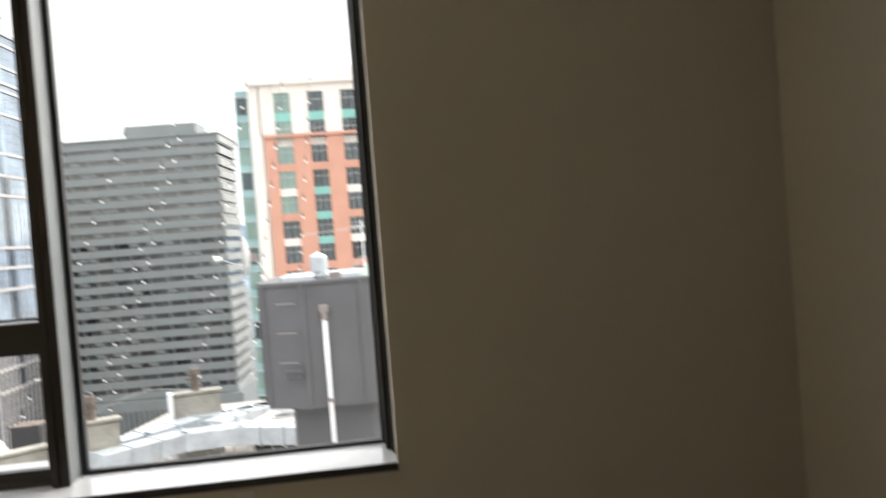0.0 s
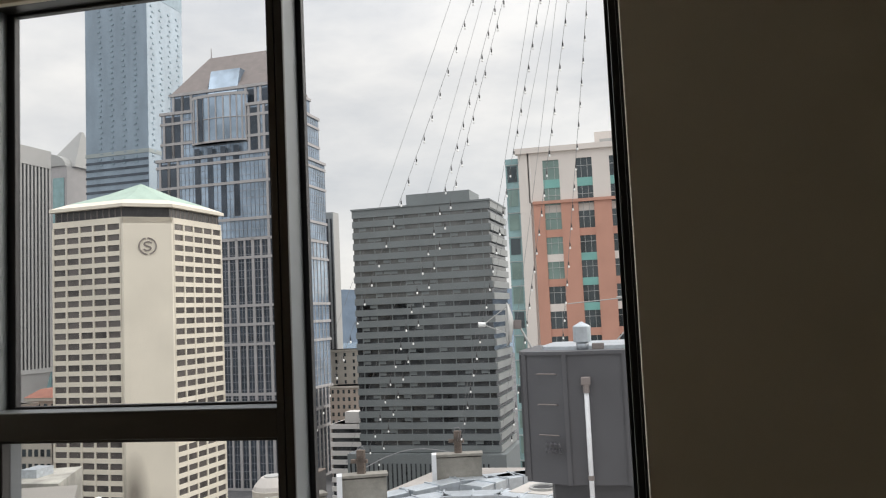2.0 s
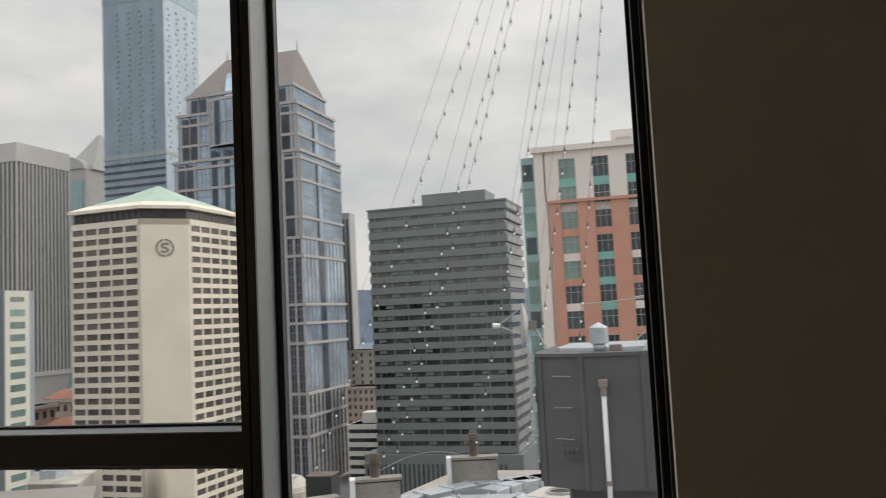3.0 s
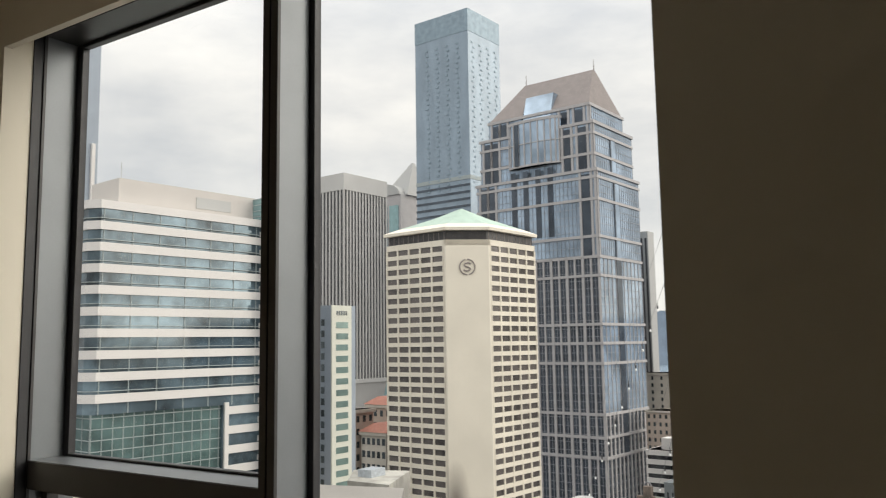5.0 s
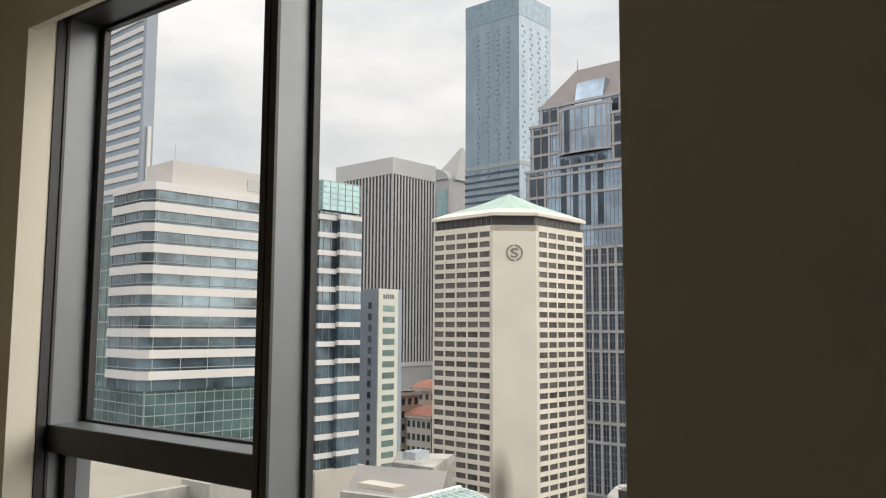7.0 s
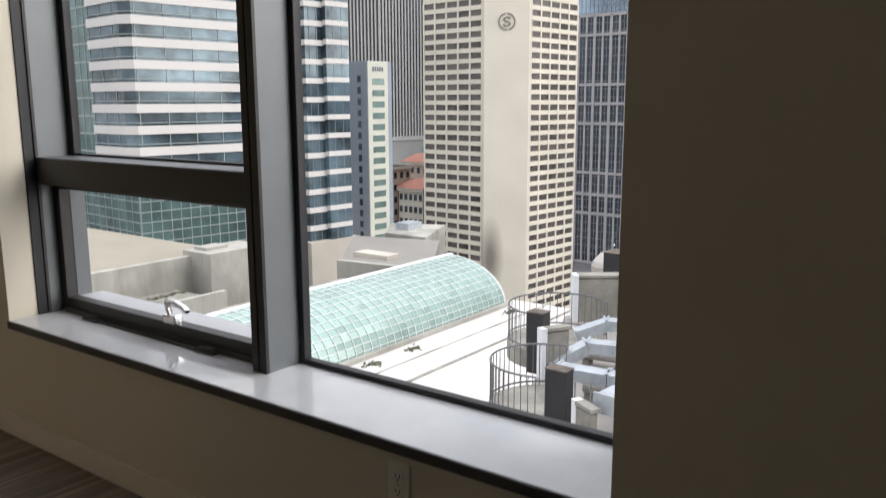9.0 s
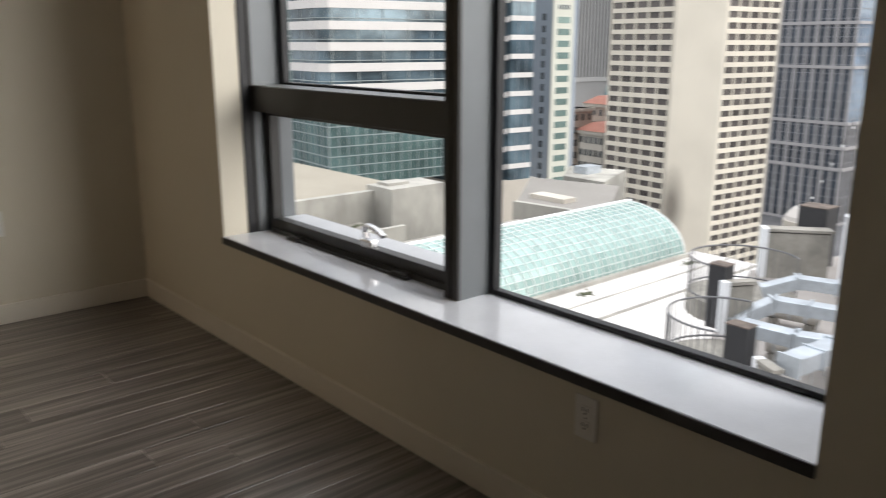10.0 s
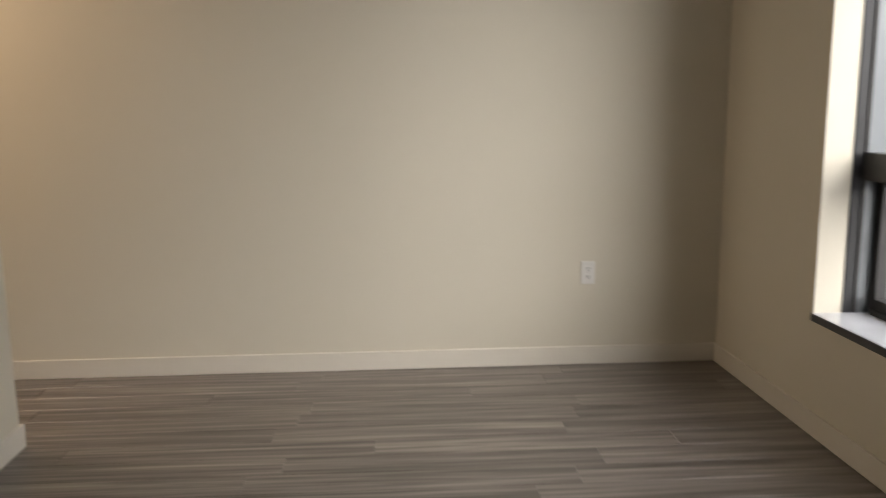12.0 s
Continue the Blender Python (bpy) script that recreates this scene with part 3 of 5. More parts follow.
def office():
    o = thing("office_building", "blue glass office building with white ribbon bands", "building", pose(-125.5, 79.6, 0, 0, 0, -6))
    W, L, Z1, pitch, n = 14, 43.7, 27.4, 3.72, 10
    cut = 2.2
    part("glass", Shape().prism(((-W, 0.4), (-cut - 0.3, 0.4), (-0.4, cut * 0.6 + 0.3), (-0.4, L), (-W, L)), -9.5, Z1 - 0.5), OFFICE_GLASS, o)
    for k in range(n):
        z = Z1 - 1.5 - pitch * k
        part("band", Shape().prism(((-W, 0), (-cut, 0), (0, cut * 0.6), (0, L), (-W, L)), z, z + 1.5), WHITEBAND, o)
        if k:
            part("rail", Shape().prism(((-W, -0.02), (-cut, -0.02), (0.02, cut * 0.6), (0.02, L), (-W, L)), z + 1.95, z + 2.07), MULLION_OUT, o)
    for y in range(8):
        part("mullion", box(-0.42, -0.30, 2 + y * 5.4, 2.15 + y * 5.4, -9.5, Z1 - 1), MULLION_OUT, o)
    for x in range(3):
        part("mullion", box(-W + x * 4.5, -W + 0.15 + x * 4.5, 0.3, 0.42, -9.5, Z1 - 1), MULLION_OUT, o)
    part("penthouse", box(-W + 1, -3, 6, L - 4, Z1, Z1 + 4.9), PENT, o, "beige rooftop penthouse")
    part("louvre", box(-2.99, -2.9, 22, 30, Z1 + 1.2, Z1 + 3.4), SIDEBAND, o)
    part("aerial", Shape().tube(((-6, 8, Z1 + 4.9), (-6, 8, Z1 + 8.5)), 0.07, 5), SIDEBAND, o)
    # curtain-wall base
    part("base_glass", box(-40, -1.0, 1.2, 27.0, -25.0, -9.5), BASE_GLASS, o, "green curtain-wall base")
    for k in range(9):
        z = -25.0 + k * 1.85
        part("base_rail", box(-40, -0.92, 1.1, 27.0, z, z + 0.16), MULLION_OUT, o)
    for k in range(14):
        part("base_mullion", box(-1.0, -0.92, 1.2 + k * 1.95, 1.32 + k * 1.95, -25.0, -9.5), MULLION_OUT, o)
        part("base_mullion", box(-1.2 - k * 2.6, -1.08 - k * 2.6, 1.1, 1.2, -25.0, -9.5), MULLION_OUT, o)
    # recessed right-hand wing
    part("wing_glass", box(-W, -0.4, 27.0, L, -26.0, -9.5), OFFICE_GLASS, o)
    for k in range(5):
        z = Z1 - 1.5 - pitch * (n + k)
        part("wing_band", box(-W, 0, 27.5, L, z, z + 1.5), WHITEBAND, o)
    part("wing_post", box(-0.5, 0.05, 27.3, 28.2, -26, -9.0), WHITEBAND, o)


office()


def office_wing():
    o = thing("office_wing", "stepped glass office wing with white bands and a teal screen", "building", pose(-118.6, 114.4, 0, 0, 0, -6))
    W, L, Z1, pitch = 26, 10.5, 25.8, 3.72
    part("glass", box(-W, -0.4, 0.4, L, -40, Z1), OFFICE_GLASS, o)
    for k in range(17):
        z = Z1 - 1.9 - pitch * k
        part("band", Shape().prism(((-W, 0), (0, 0), (0, L), (-W, L)), z, z + 1.05), WHITEBAND, o)
        part("corner_bay", box(0.05, 1.05, 4.6, L, z + 0.3, z + 1.3), WHITEBAND, o)
    part("bay_glass", box(-0.3, 0.95, 4.62, L - 0.02, -40, Z1 - 1.2), OFFICE_GLASS, o)
    for k in range(2):
        part("mullion", box(-0.4, -0.3, 1.4 + k * 1.8, 1.5 + k * 1.8, -40, Z1), T6_RAIL, o)
        part("bay_mullion", box(0.95, 1.0, 6.4 + k * 2.2, 6.5 + k * 2.2, -40, Z1 - 1.2), T6_RAIL, o)
    part("screen", box(-W, 0.4, 0.2, L, Z1, Z1 + 6.2), TEAL_GLASS, o, "teal glass roof screen")
    for k in range(6):
        part("screen_rail", box(-W, 0.46, 0.12, L, Z1 + k * 1.2, Z1 + k * 1.2 + 0.14), MULLION_OUT, o)
    for k in range(6):
        part("screen_post", box(0.4, 0.5, 0.3 + k * 2.0, 0.42 + k * 2.0, Z1, Z1 + 6.2), MULLION_OUT, o)
    part("stone_base", box(-W, 1.4, -1.0, L + 1.6, -70, -26.6), BEIGESTONE, o, "pale stone base")


office_wing()


def glass_block():
    o = thing("glass_block", "green glass office block behind the banded one", "building", pose(-146, 86, 0, 0, 0, -6))
    part("glass", box(-20, 0, 0, 14, GROUND, 26.5), BASE_GLASS, o)
    for k in range(26):
        part("rail", box(-20, 0.1, -0.1, 14, 26.2 - k * 3.4, 26.5 - k * 3.4), MULLION_OUT, o)
    for k in range(8):
        part("mullion", box(-19.5 + k * 2.7, -19.3 + k * 2.7, -0.08, 0, GROUND, 26.5), MULLION_OUT, o)


glass_block()


def banded_tower(name, label, m, W, L, z0, z1, glass, band, pitch, high, out=0.5):
    o = thing(name, label, "building", m)
    part("glass", box(-W, 0, 0, L, z0, z1), glass, o)
    k = 0
    while z1 - k * pitch > z0:
        z = z1 - k * pitch
        part("band", box(-W - out, out, -out, L + out, z - high, z), band, o)
        k += 1
    return o


tl = banded_tower("striped_tower", "tall white and blue striped office tower", pose(-253.4, 158.0, 0, 0, 0, -4), 50, 3.4, GROUND, 150, BLUE_GLASS, WHITEBAND, 4.1, 1.9)
part("corner_strip", box(-0.4, 1.6, -0.6, 3.6, GROUND, 150), SLABGREY, tl)
part("side_slab", box(1.7, 2.7, 1, 2.2, GROUND, 72), WHITEBAND, tl)


def finned_tower():
    o = thing("finned_tower", "dark office tower with pale vertical stone fins and a blank crown", "building", pose(-260.3, 301.6, 0, 0, 0, -4))
    W, L, Z0, Z1 = 41.4, 31.3, -15.0, 87.0
    part("glass", box(-W, 0, 0, L, Z0, Z1 - 8), RAIN_GLASS, o)
    part("crown", box(-W - 0.5, 0.5, -0.5, L + 0.5, Z1 - 8.4, Z1), STRIPE, o, "blank stone crown")
    n = 18
    for i in range(n):
        x = -W + W * i / (n - 1)
        part("fin", box(x - 0.5, x + 0.5, -0.3, 0, Z0, Z1 - 8.4), STRIPE, o)
    for i in range(15):
        y = L * i / 14
        part("fin", box(0, 0.3, y - 0.5, y + 0.5, Z0, Z1 - 8.4), STRIPE, o)
    part("flared_base", Shape().prism(((-W + 12, 10), (-12, 10), (-12, L - 8), (-W + 12, L - 8)), GROUND, Z0 - 2, ((-W, 0), (0, 0), (0, L), (-W, L))), STRIPE, o, "flared stone pedestal")
    part("sill_band", box(-W - 0.6, 0.6, -0.6, L + 0.6, Z0 - 2, Z0), STRIPE, o)
    part("roof_unit", box(-W + 6, -W + 13, 8, 12, Z1, Z1 + 1.6), STRIPE, o)


finned_tower()


def blue_tower():
    o = thing("blue_glass_tower", "tall pale blue glass tower with offset fins", "building", pose(-272.3, 441.1, 0, 0, 0, -4))
    W, L, Z1 = 45.4, 37.6, 224.0
    part("glass", box(-W, 0, 0, L, GROUND, Z1), BLUE_GLASS, o)
    part("crown", box(-W - 0.15, 0.15, -0.15, L + 0.15, Z1 - 15, Z1 + 0.5), BLUE_FIN, o, "slate blue crown")
    rnd = random.Random(4)
    fl, fr = shared("fin", 1.7, 0.5, 1.0, BLUE_FIN), shared("fin", 0.5, 1.5, 1.0, BLUE_FIN)
    for i in range(4):
        for k in range(30):
            z = Z1 - 22 - k * 3.4
            put(fl, o, pose(-W + 10.5 + i * 8.6 + rnd.uniform(-0.5, 0.5) + (k % 2) * 0.8, -0.1, z))
            put(fr, o, pose(0.1, 4.5 + i * 9.0 + (k % 2) * 1.6, z))
    for k in range(22):
        z = 104 - k * 4.6
        part("window_band", box(-W - 0.2, -0.4, -0.3, 0.2, z, z + 1.5), T6_DARK, o)
    part("belt", box(-W - 0.3, 0.3, -0.3, L, 108.5, 111.0), MULLION_OUT, o)


blue_tower()


def gabled_tower():
    o = thing("gabled_tower", "pink stone tower with an arched gable and teal glass", "building", pose(-352, 472, 0, 0, 0, -4))
    part("wall", box(-34, 0, 0, 30, GROUND, 112), GRANITE, o)
    for k in range(3):
        part("glass_strip", box(-33 + k * 11, -24 + k * 11, -0.4, 0, GROUND, 104), TEAL_GLASS, o)
    arch = Shape()
    ring = [(-17 + 16.5 * math.cos(math.pi * i / 12), 112 + 9 * math.sin(math.pi * i / 12)) for i in range(13)]
    n = len(ring)
    arch.v += [(x, -0.8, z) for x, z in ring] + [(x, 29, z) for x, z in ring]
    arch.f += [tuple(range(n)), tuple(reversed(range(n, 2 * n)))] + [(i, i + n, i + n + 1, i + 1) for i in range(n - 1)]
    part("arched_gable", arch, SIDEBAND, o)
    part("roof", Shape().prism(((-24, 5), (2, 5), (2, 30), (-24, 30)), 112, 138, ((-3, 16), (-1, 16), (-1, 18), (-3, 18))), SIDEBAND, o)


gabled_tower()


def stepped_tower():
    o = thing("stepped_tower", "rose granite and blue glass tower with stepped top and hipped roof", "building", pose(-146.2, 348.4, 0, 0, 0, -4))
    LOW = 41.0

    def facade(front, edge, base, name, u0, u1, d0, d1, z0, z1, material):
        """A block on the front face (u along x) or the flank (u along y), d out of the wall."""
        if front:
            part(name, box(edge + u0, edge + u1, base - d1, base - d0, z0, z1), material, o)
        else:
            part(name, box(base + d0, base + d1, edge + u0, edge + u1, z0, z1), material, o)

    belts = (100.8, 90.7, 79.0, 68.6, 51.0, 41.4, 32.7, 10.2, 1.5, -7.7, -30.7, -41.0, -50.0, -74.0)
    tiers = ((-67.8, 0, 0, 46, GROUND, 82.5), (-66.2, -1.8, 1.6, 44, 82.5, 106.0), (-63.0, -5.0, 5.0, 41, 106.0, 116.0))
    for a, b, c, d, z0, z1 in tiers:
        w, up0 = b - a, max(z0, LOW)
        part("glass", box(a, b, c, d, up0, z1), T6_GLASS, o)
        for front, edge, base, span in ((True, a, c, w), (False, c, b, d - c)):
            n = int(span / 2.15)
            for i in range(n + 1):
                u = span * i / n
                facade(front, edge, base, "grid_bar", u - 0.09, u + 0.09, 0, 0.15, up0, z1, T6_RAIL)
            z = z1 - 3.7
            while z > up0:
                facade(front, edge, base, "grid_rail", 0, span, 0, 0.12, z - 0.2, z, T6_RAIL)
                z -= 3.7
            for z in belts:
                if up0 < z < z1:
                    facade(front, edge, base, "belt", -0.5, span + 0.5, 0, 0.6, z - 1.3, z, GRANITE)
            facade(front, edge, base, "cornice", -0.7, span + 0.7, 0, 0.8, z1 - 1.4, z1, GRANITE)
        # granite piers and dark window columns towards the corners of the front
        dark = ((2.4, 5.8), (7.4, 10.8), (w - 7.7, w - 3.4)) + (((w - 15.6, w - 12.0),) if z1 > 90 else ())
        for u0, u1 in dark:
            facade(True, a, c, "dark_window", u0, u1, 0.16, 0.3, up0, z1 - 2.5, T6_DARK)
            for u in (u0 - 0.8, u1 + 0.8):
                facade(True, a, c, "pier", u - 0.6, u + 0.6, 0, 0.5, up0, z1, GRANITE)
        facade(True, a, c, "corner_pier", w - 1.0, w, 0, 0.5, up0, z1, GRANITE)
        facade(False, c, b, "corner_pier", 0, 0.9, 0, 0.5, up0, z1, GRANITE)
        if z1 < 110:
            facade(False, c, b, "blue_column", 18.4, 22.4, 0.16, 0.4, up0, z1 - 5, T6_GLASS)
            facade(False, c, b, "dark_column", 17.2, 18.4, 0.16, 0.42, up0, z1 - 5, T6_DARK)
    # lower storeys: a granite lattice, dark glass on the front and paler on the flank
    # dark colour stands for the buildings mirrored in the lower front glass
    part("lower_glass", box(-67.8, -0.2, 0, 45.8, GROUND, LOW), T6_DARK, o, "lower glazing, reflected buildings painted as a darker tone")
    part("flank_glass", box(-0.2, 0, 0.05, 46, -30.7, LOW), T6_GLASS, o)
    part("flank_low_glass", box(-0.2, 0, 0.05, 46, GROUND, -30.7), T6_DARK, o)
    for i in range(9):
        u = 67.8 * i / 8
        facade(True, -67.8, 0, "lower_pier", max(0, u - 0.7), min(67.8, u + 0.7), 0, 0.6, GROUND, LOW, GRANITE)
        if i < 8:
            facade(True, -67.8, 0, "thin_pier", u + 3.75, u + 4.75, 0, 0.5, GROUND, LOW, GRANITE)
            facade(True, -67.8, 0, "window_bar", u + 2.1, u + 2.35, 0, 0.2, GROUND, LOW, T6_RAIL)
            facade(True, -67.8, 0, "window_bar", u + 6.2, u + 6.45, 0, 0.2, GROUND, LOW, T6_RAIL)
    for i in range(12):
        u = 46.0 * i / 11
        facade(False, 0, 0, "lower_pier", max(0, u - 0.65), min(46, u + 0.65), 0, 0.5, GROUND, -30.7, GRANITE)
        facade(False, 0, 0, "flank_bar", max(0, u - 0.2), min(46, u + 0.2), 0, 0.25, -30.7, LOW, GRANITE)
    facade(False, 0, 0, "dark_column", 17.0, 22.4, 0.16, 0.55, -50, LOW, T6_DARK)
    for front, edge, base, span in ((True, -67.8, 0, 67.8), (False, 0, 0, 46.0)):
        for z in belts:
            if z < LOW:
                facade(front, edge, base, "lower_belt", -0.6, span + 0.6, 0, 0.7, z - 1.3, z, GRANITE)
        z = LOW - 3.7
        while z > -72:
            facade(front, edge, base, "floor_rail", 0, span, 0, 0.12, z - 0.25, z, T6_RAIL)
            z -= 3.7
    # dark glass stripes below the bay
    for x in (-45.5, -38.5, -31.5, -24.5):
        part("glass_stripe", box(x - 1.4, x + 1.4, -0.32, -0.16, 52, 86), T6_DARK, o)
    # round bay on the front
    arc = [(-34 + 15 * math.cos(math.pi * (1 + i / 12)), 2 + 3.6 * math.sin(math.pi * (1 + i / 12))) for i in range(13)]
    part("round_bay", Shape().prism(arc, 88, 111), T6_GLASS, o, "curved blue glass bay")
    for z, hgt in ((88.0, 1.0), (99.5, 0.4), (110.2, 1.4)):
        ring = [(-34 + 15.5 * math.cos(math.pi * (1 + i / 12)), 2 + 4.0 * math.sin(math.pi * (1 + i / 12))) for i in range(13)]
        part("bay_belt", Shape().prism(ring, z, z + hgt), GRANITE, o)
    for i in range(1, 12):
        x, y = arc[i]
        part("bay_rib", box(x - 0.3, x + 0.3, y - 0.35, y + 0.3, 88, 111), GRANITE, o)
    part("bay_slot", box(-43.5, -41.3, -1.9, -0.5, 89, 110), T6_DARK, o)
    a, b, c, d = -63.0, -5.0, 5.0, 41
    part("roof", Shape().prism(((a, c), (b, c), (b, d), (a, d)), 116.0, 138.0, ((a + 12, 22), (b - 6, 22), (b - 6, 25), (a + 12, 25))), SLATE, o, "brown slate hipped roof")
    part("dormer", Shape().prism(((-42, 4), (-26, 4), (-26, 18), (-42, 18)), 112, 126, ((-42, 8), (-26, 8), (-26, 18), (-42, 18))), T6_GLASS, o, "blue glass dormer")
    part("dormer_cheek", Shape().prism(((-44.5, 6), (-42.2, 4), (-42.2, 18), (-44.5, 18)), 114, 125, ((-43, 12), (-42.2, 9), (-42.2, 18), (-43, 18))), T6_DARK, o)
    for x in (a + 12, b - 6):
        part("spire", Shape().tube(((x, 23.5, 137.5), (x, 23.5, 144)), 0.35, 6, 0.1), SLATE, o)


stepped_tower()


def dark_office():
    o = thing("dark_office_building", "charcoal office building with ribbon windows", "building", pose(-37.4, 254.9, 0, 0, 0, -4))
    W, L, Z1, pitch = 47.3, 25.6, 37.5, 3.72
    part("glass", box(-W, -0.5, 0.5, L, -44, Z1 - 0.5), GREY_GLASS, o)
    for k in range(22):
        z = Z1 - pitch * k
        part("band", box(-W - 0.2, 0.0, 0.0, L, z - 2.15 - (0.4 if k == 0 else 0), z), GREYBAND, o)
        part("side_band", box(0.004, 0.3, 0.4, L, z - 2.15, z), SIDE_LIT_GREY, o)
    part("upper_glass", box(-W + 0.1, -0.45, 0.44, 1.0, Z1 - 8.4 * pitch, Z1 - 1), UPPER_GLASS, o, "upper ribbon glass, cloud reflection painted as a paler tone")
    rnd = random.Random(9)
    me = shared("mullion", 0.35, 0.1, pitch - 2.15, GREYBAND)
    bl = shared("blind", 2.2, 0.06, 1.0, GREYBAND)
    for k in range(21):
        z = Z1 - pitch * k - 2.15 - (pitch - 2.15) / 2
        for i in range(9):
            put(me, o, pose(-W + 2.2 + i * 5.3, 0.42, z))
        for i in range(4):
            put(bl, o, pose(-W + 3.5 + rnd.randrange(16) * 2.65, 0.45, z + 0.15))
    part("penthouse", box(-W + 18, -W + 40, 4, 18, Z1, Z1 + 4.6), GREYBAND, o, "dark rooftop penthouse")
    part("parapet", box(-W - 0.5, 0.5, -0.4, L + 0.4, Z1, Z1 + 0.5), GREYBAND, o)
    part("base", box(-W - 4, 2, -2, L, GROUND, -43), GREYBAND, o)
    for i in range(30):
        part("base_fin", box(-W - 3 + i * 1.6, -W - 2.6 + i * 1.6, -2.2, -2, -56, -46), GREY_GLASS, o)


dark_office()

th = thing("far_tower", "narrow grey tower in the distance", "building", pose(-148.9, 422.3, 0, 0, 0, -4))
part("wall", box(-12, 0, 0, 8, GROUND, 60.6), SIDEBAND, th)
for i in range(5):
    part("glass_strip", box(-11 + i * 2.3, -10 + i * 2.3, -0.2, 0, GROUND, 57), RAIN_GLASS, th)
ft = thing("far_office", "small far office block", "building", pose(-134, 500, 0))
part("wall", box(-25, 14, 0, 20, GROUND, -8), SIDEBAND, ft)
for i in range(6):
    part("window_band", box(-25, 14, -0.2, 0, -12 - i * 5, -10 - i * 5), RAIN_GLASS, ft)


def brick_block():
    o = thing("brick_apartment_block", "salmon brick apartment block with pale top floors and teal glass", "building", pose(0, 92.1, 0))
    Z1, ZB = 20.4, 14.0
    XA, XB = -10.1, 16.0
    part("wall_core", box(XA, XB, 0.35, 20, GROUND, Z1), STUCCO, o)
    cols = ((-7.25, -5.35), (-3.35, -1.55), (0.45, 2.3), (4.2, 6.1), (8.0, 9.9), (11.8, 13.7))
    edges = [XA + 1.1] + [v for c in cols for v in c] + [XB]
    part("corner_pier", box(XA, XA + 1.25, 0, 0.4, GROUND, Z1), STUCCO, o)
    for i in range(0, len(edges), 2):
        a, b = edges[i], edges[i + 1]
        part("upper_pier", box(a, b, 0, 0.4, ZB, Z1), STUCCO, o)
        part("brick_pier", box(a + (0.45 if i == 0 else 0), b, -0.12, 0.4, GROUND, ZB), BRICK, o)
    part("cornice", box(XA - 0.3, XB, -0.35, 0.6, Z1 - 0.55, Z1 + 0.1), STUCCO, o)
    part("belt", box(XA + 1.5, XB, -0.3, 0.02, ZB - 0.25, ZB + 0.1), BRICK, o)
    for ci, (a, b) in enumerate(cols):
        green = ci == 0
        part("window", box(a, b, 0.2, 0.3, 16.6, 18.9), GREENPANE if green else DARKPANE, o)
        part("spandrel", box(a, b, 0.12, 0.3, 15.6, 16.6), TEAL, o)
        part("window", box(a, b, 0.2, 0.3, 13.6, 15.6), GREENPANE if green else DARKPANE, o)
        part("lintel", box(a, b, 0.0, 0.4, 18.9, Z1), STUCCO, o)
        for k in range(26):
            z = 12.7 - k * 2.88
            part("window", box(a, b, 0.2, 0.3, z - 2.0, z), GREENPANE if green and k < 3 else DARKPANE, o)
            part("spandrel", box(a, b, 0.05, 0.3, z - 2.88, z - 2.0), TEAL if ci % 2 and k % 4 else (STUCCO if k % 2 else BRICK), o)
        for z in [18.0, 14.7] + [12.0 - k * 2.88 for k in range(14)]:
            part("window_bar", box(a, b, 0.13, 0.2, z - 0.025, z + 0.025), SIDEBAND, o)
        for x in (a + 0.55, b - 0.55):
            part("window_bar", box(x - 0.022, x + 0.022, 0.14, 0.2, -40, 18.9), SIDEBAND, o)
    part("corner_glass", box(XA - 1.6, XA, 0.6, 6, GROUND, Z1 - 0.9), TEAL_GLASS, o, "teal glass corner bay")
    for k in range(32):
        z = 18.6 - k * 2.88
        part("corner_window", box(XA - 1.4, XA - 0.25, 0.5, 0.6, z - 1.9, z), GREENPANE if k % 3 else DARKPANE, o)
        part("corner_rail", box(XA - 1.62, XA, 0.46, 0.6, z + 0.1, z + 0.22), MULLION_OUT, o)
    part("roof_room", box(-1.1, XB, 3, 14, Z1, Z1 + 2.0), STUCCO, o)
    part("louvre", box(-0.5, 1.2, 2.92, 3, Z1 + 0.4, Z1 + 1.1), SIDEBAND, o)


brick_block()


def slab():
    o = thing("slab_building", "narrow slab with blue-grey flank and cream windowed face", "building", pose(-125.6, 140.5, 0, 0, 0, -4))
    part("flank", box(-6.4, 0, 0, 8, GROUND, 10.9), SLABGREY, o)
    part("face", box(0, 0.3, -0.05, 6.4, GROUND, 10.9), SLABCREAM, o)
    for k in range(26):
        part("small_window", box(-3.2, -2.2, -0.1, 0, 6.2 - k * 2.6, 7.7 - k * 2.6), DARKPANE, o)
        part("window", box(0.3, 0.36, 1.3, 5.2, 5.6 - k * 2.6, 7.0 - k * 2.6), GREENPANE, o)
    for k in range(5):
        part("top_window", box(0.3, 0.36, 1.4 + k * 0.75, 1.9 + k * 0.75, 8.6, 9.6), DARKPANE, o)


slab()


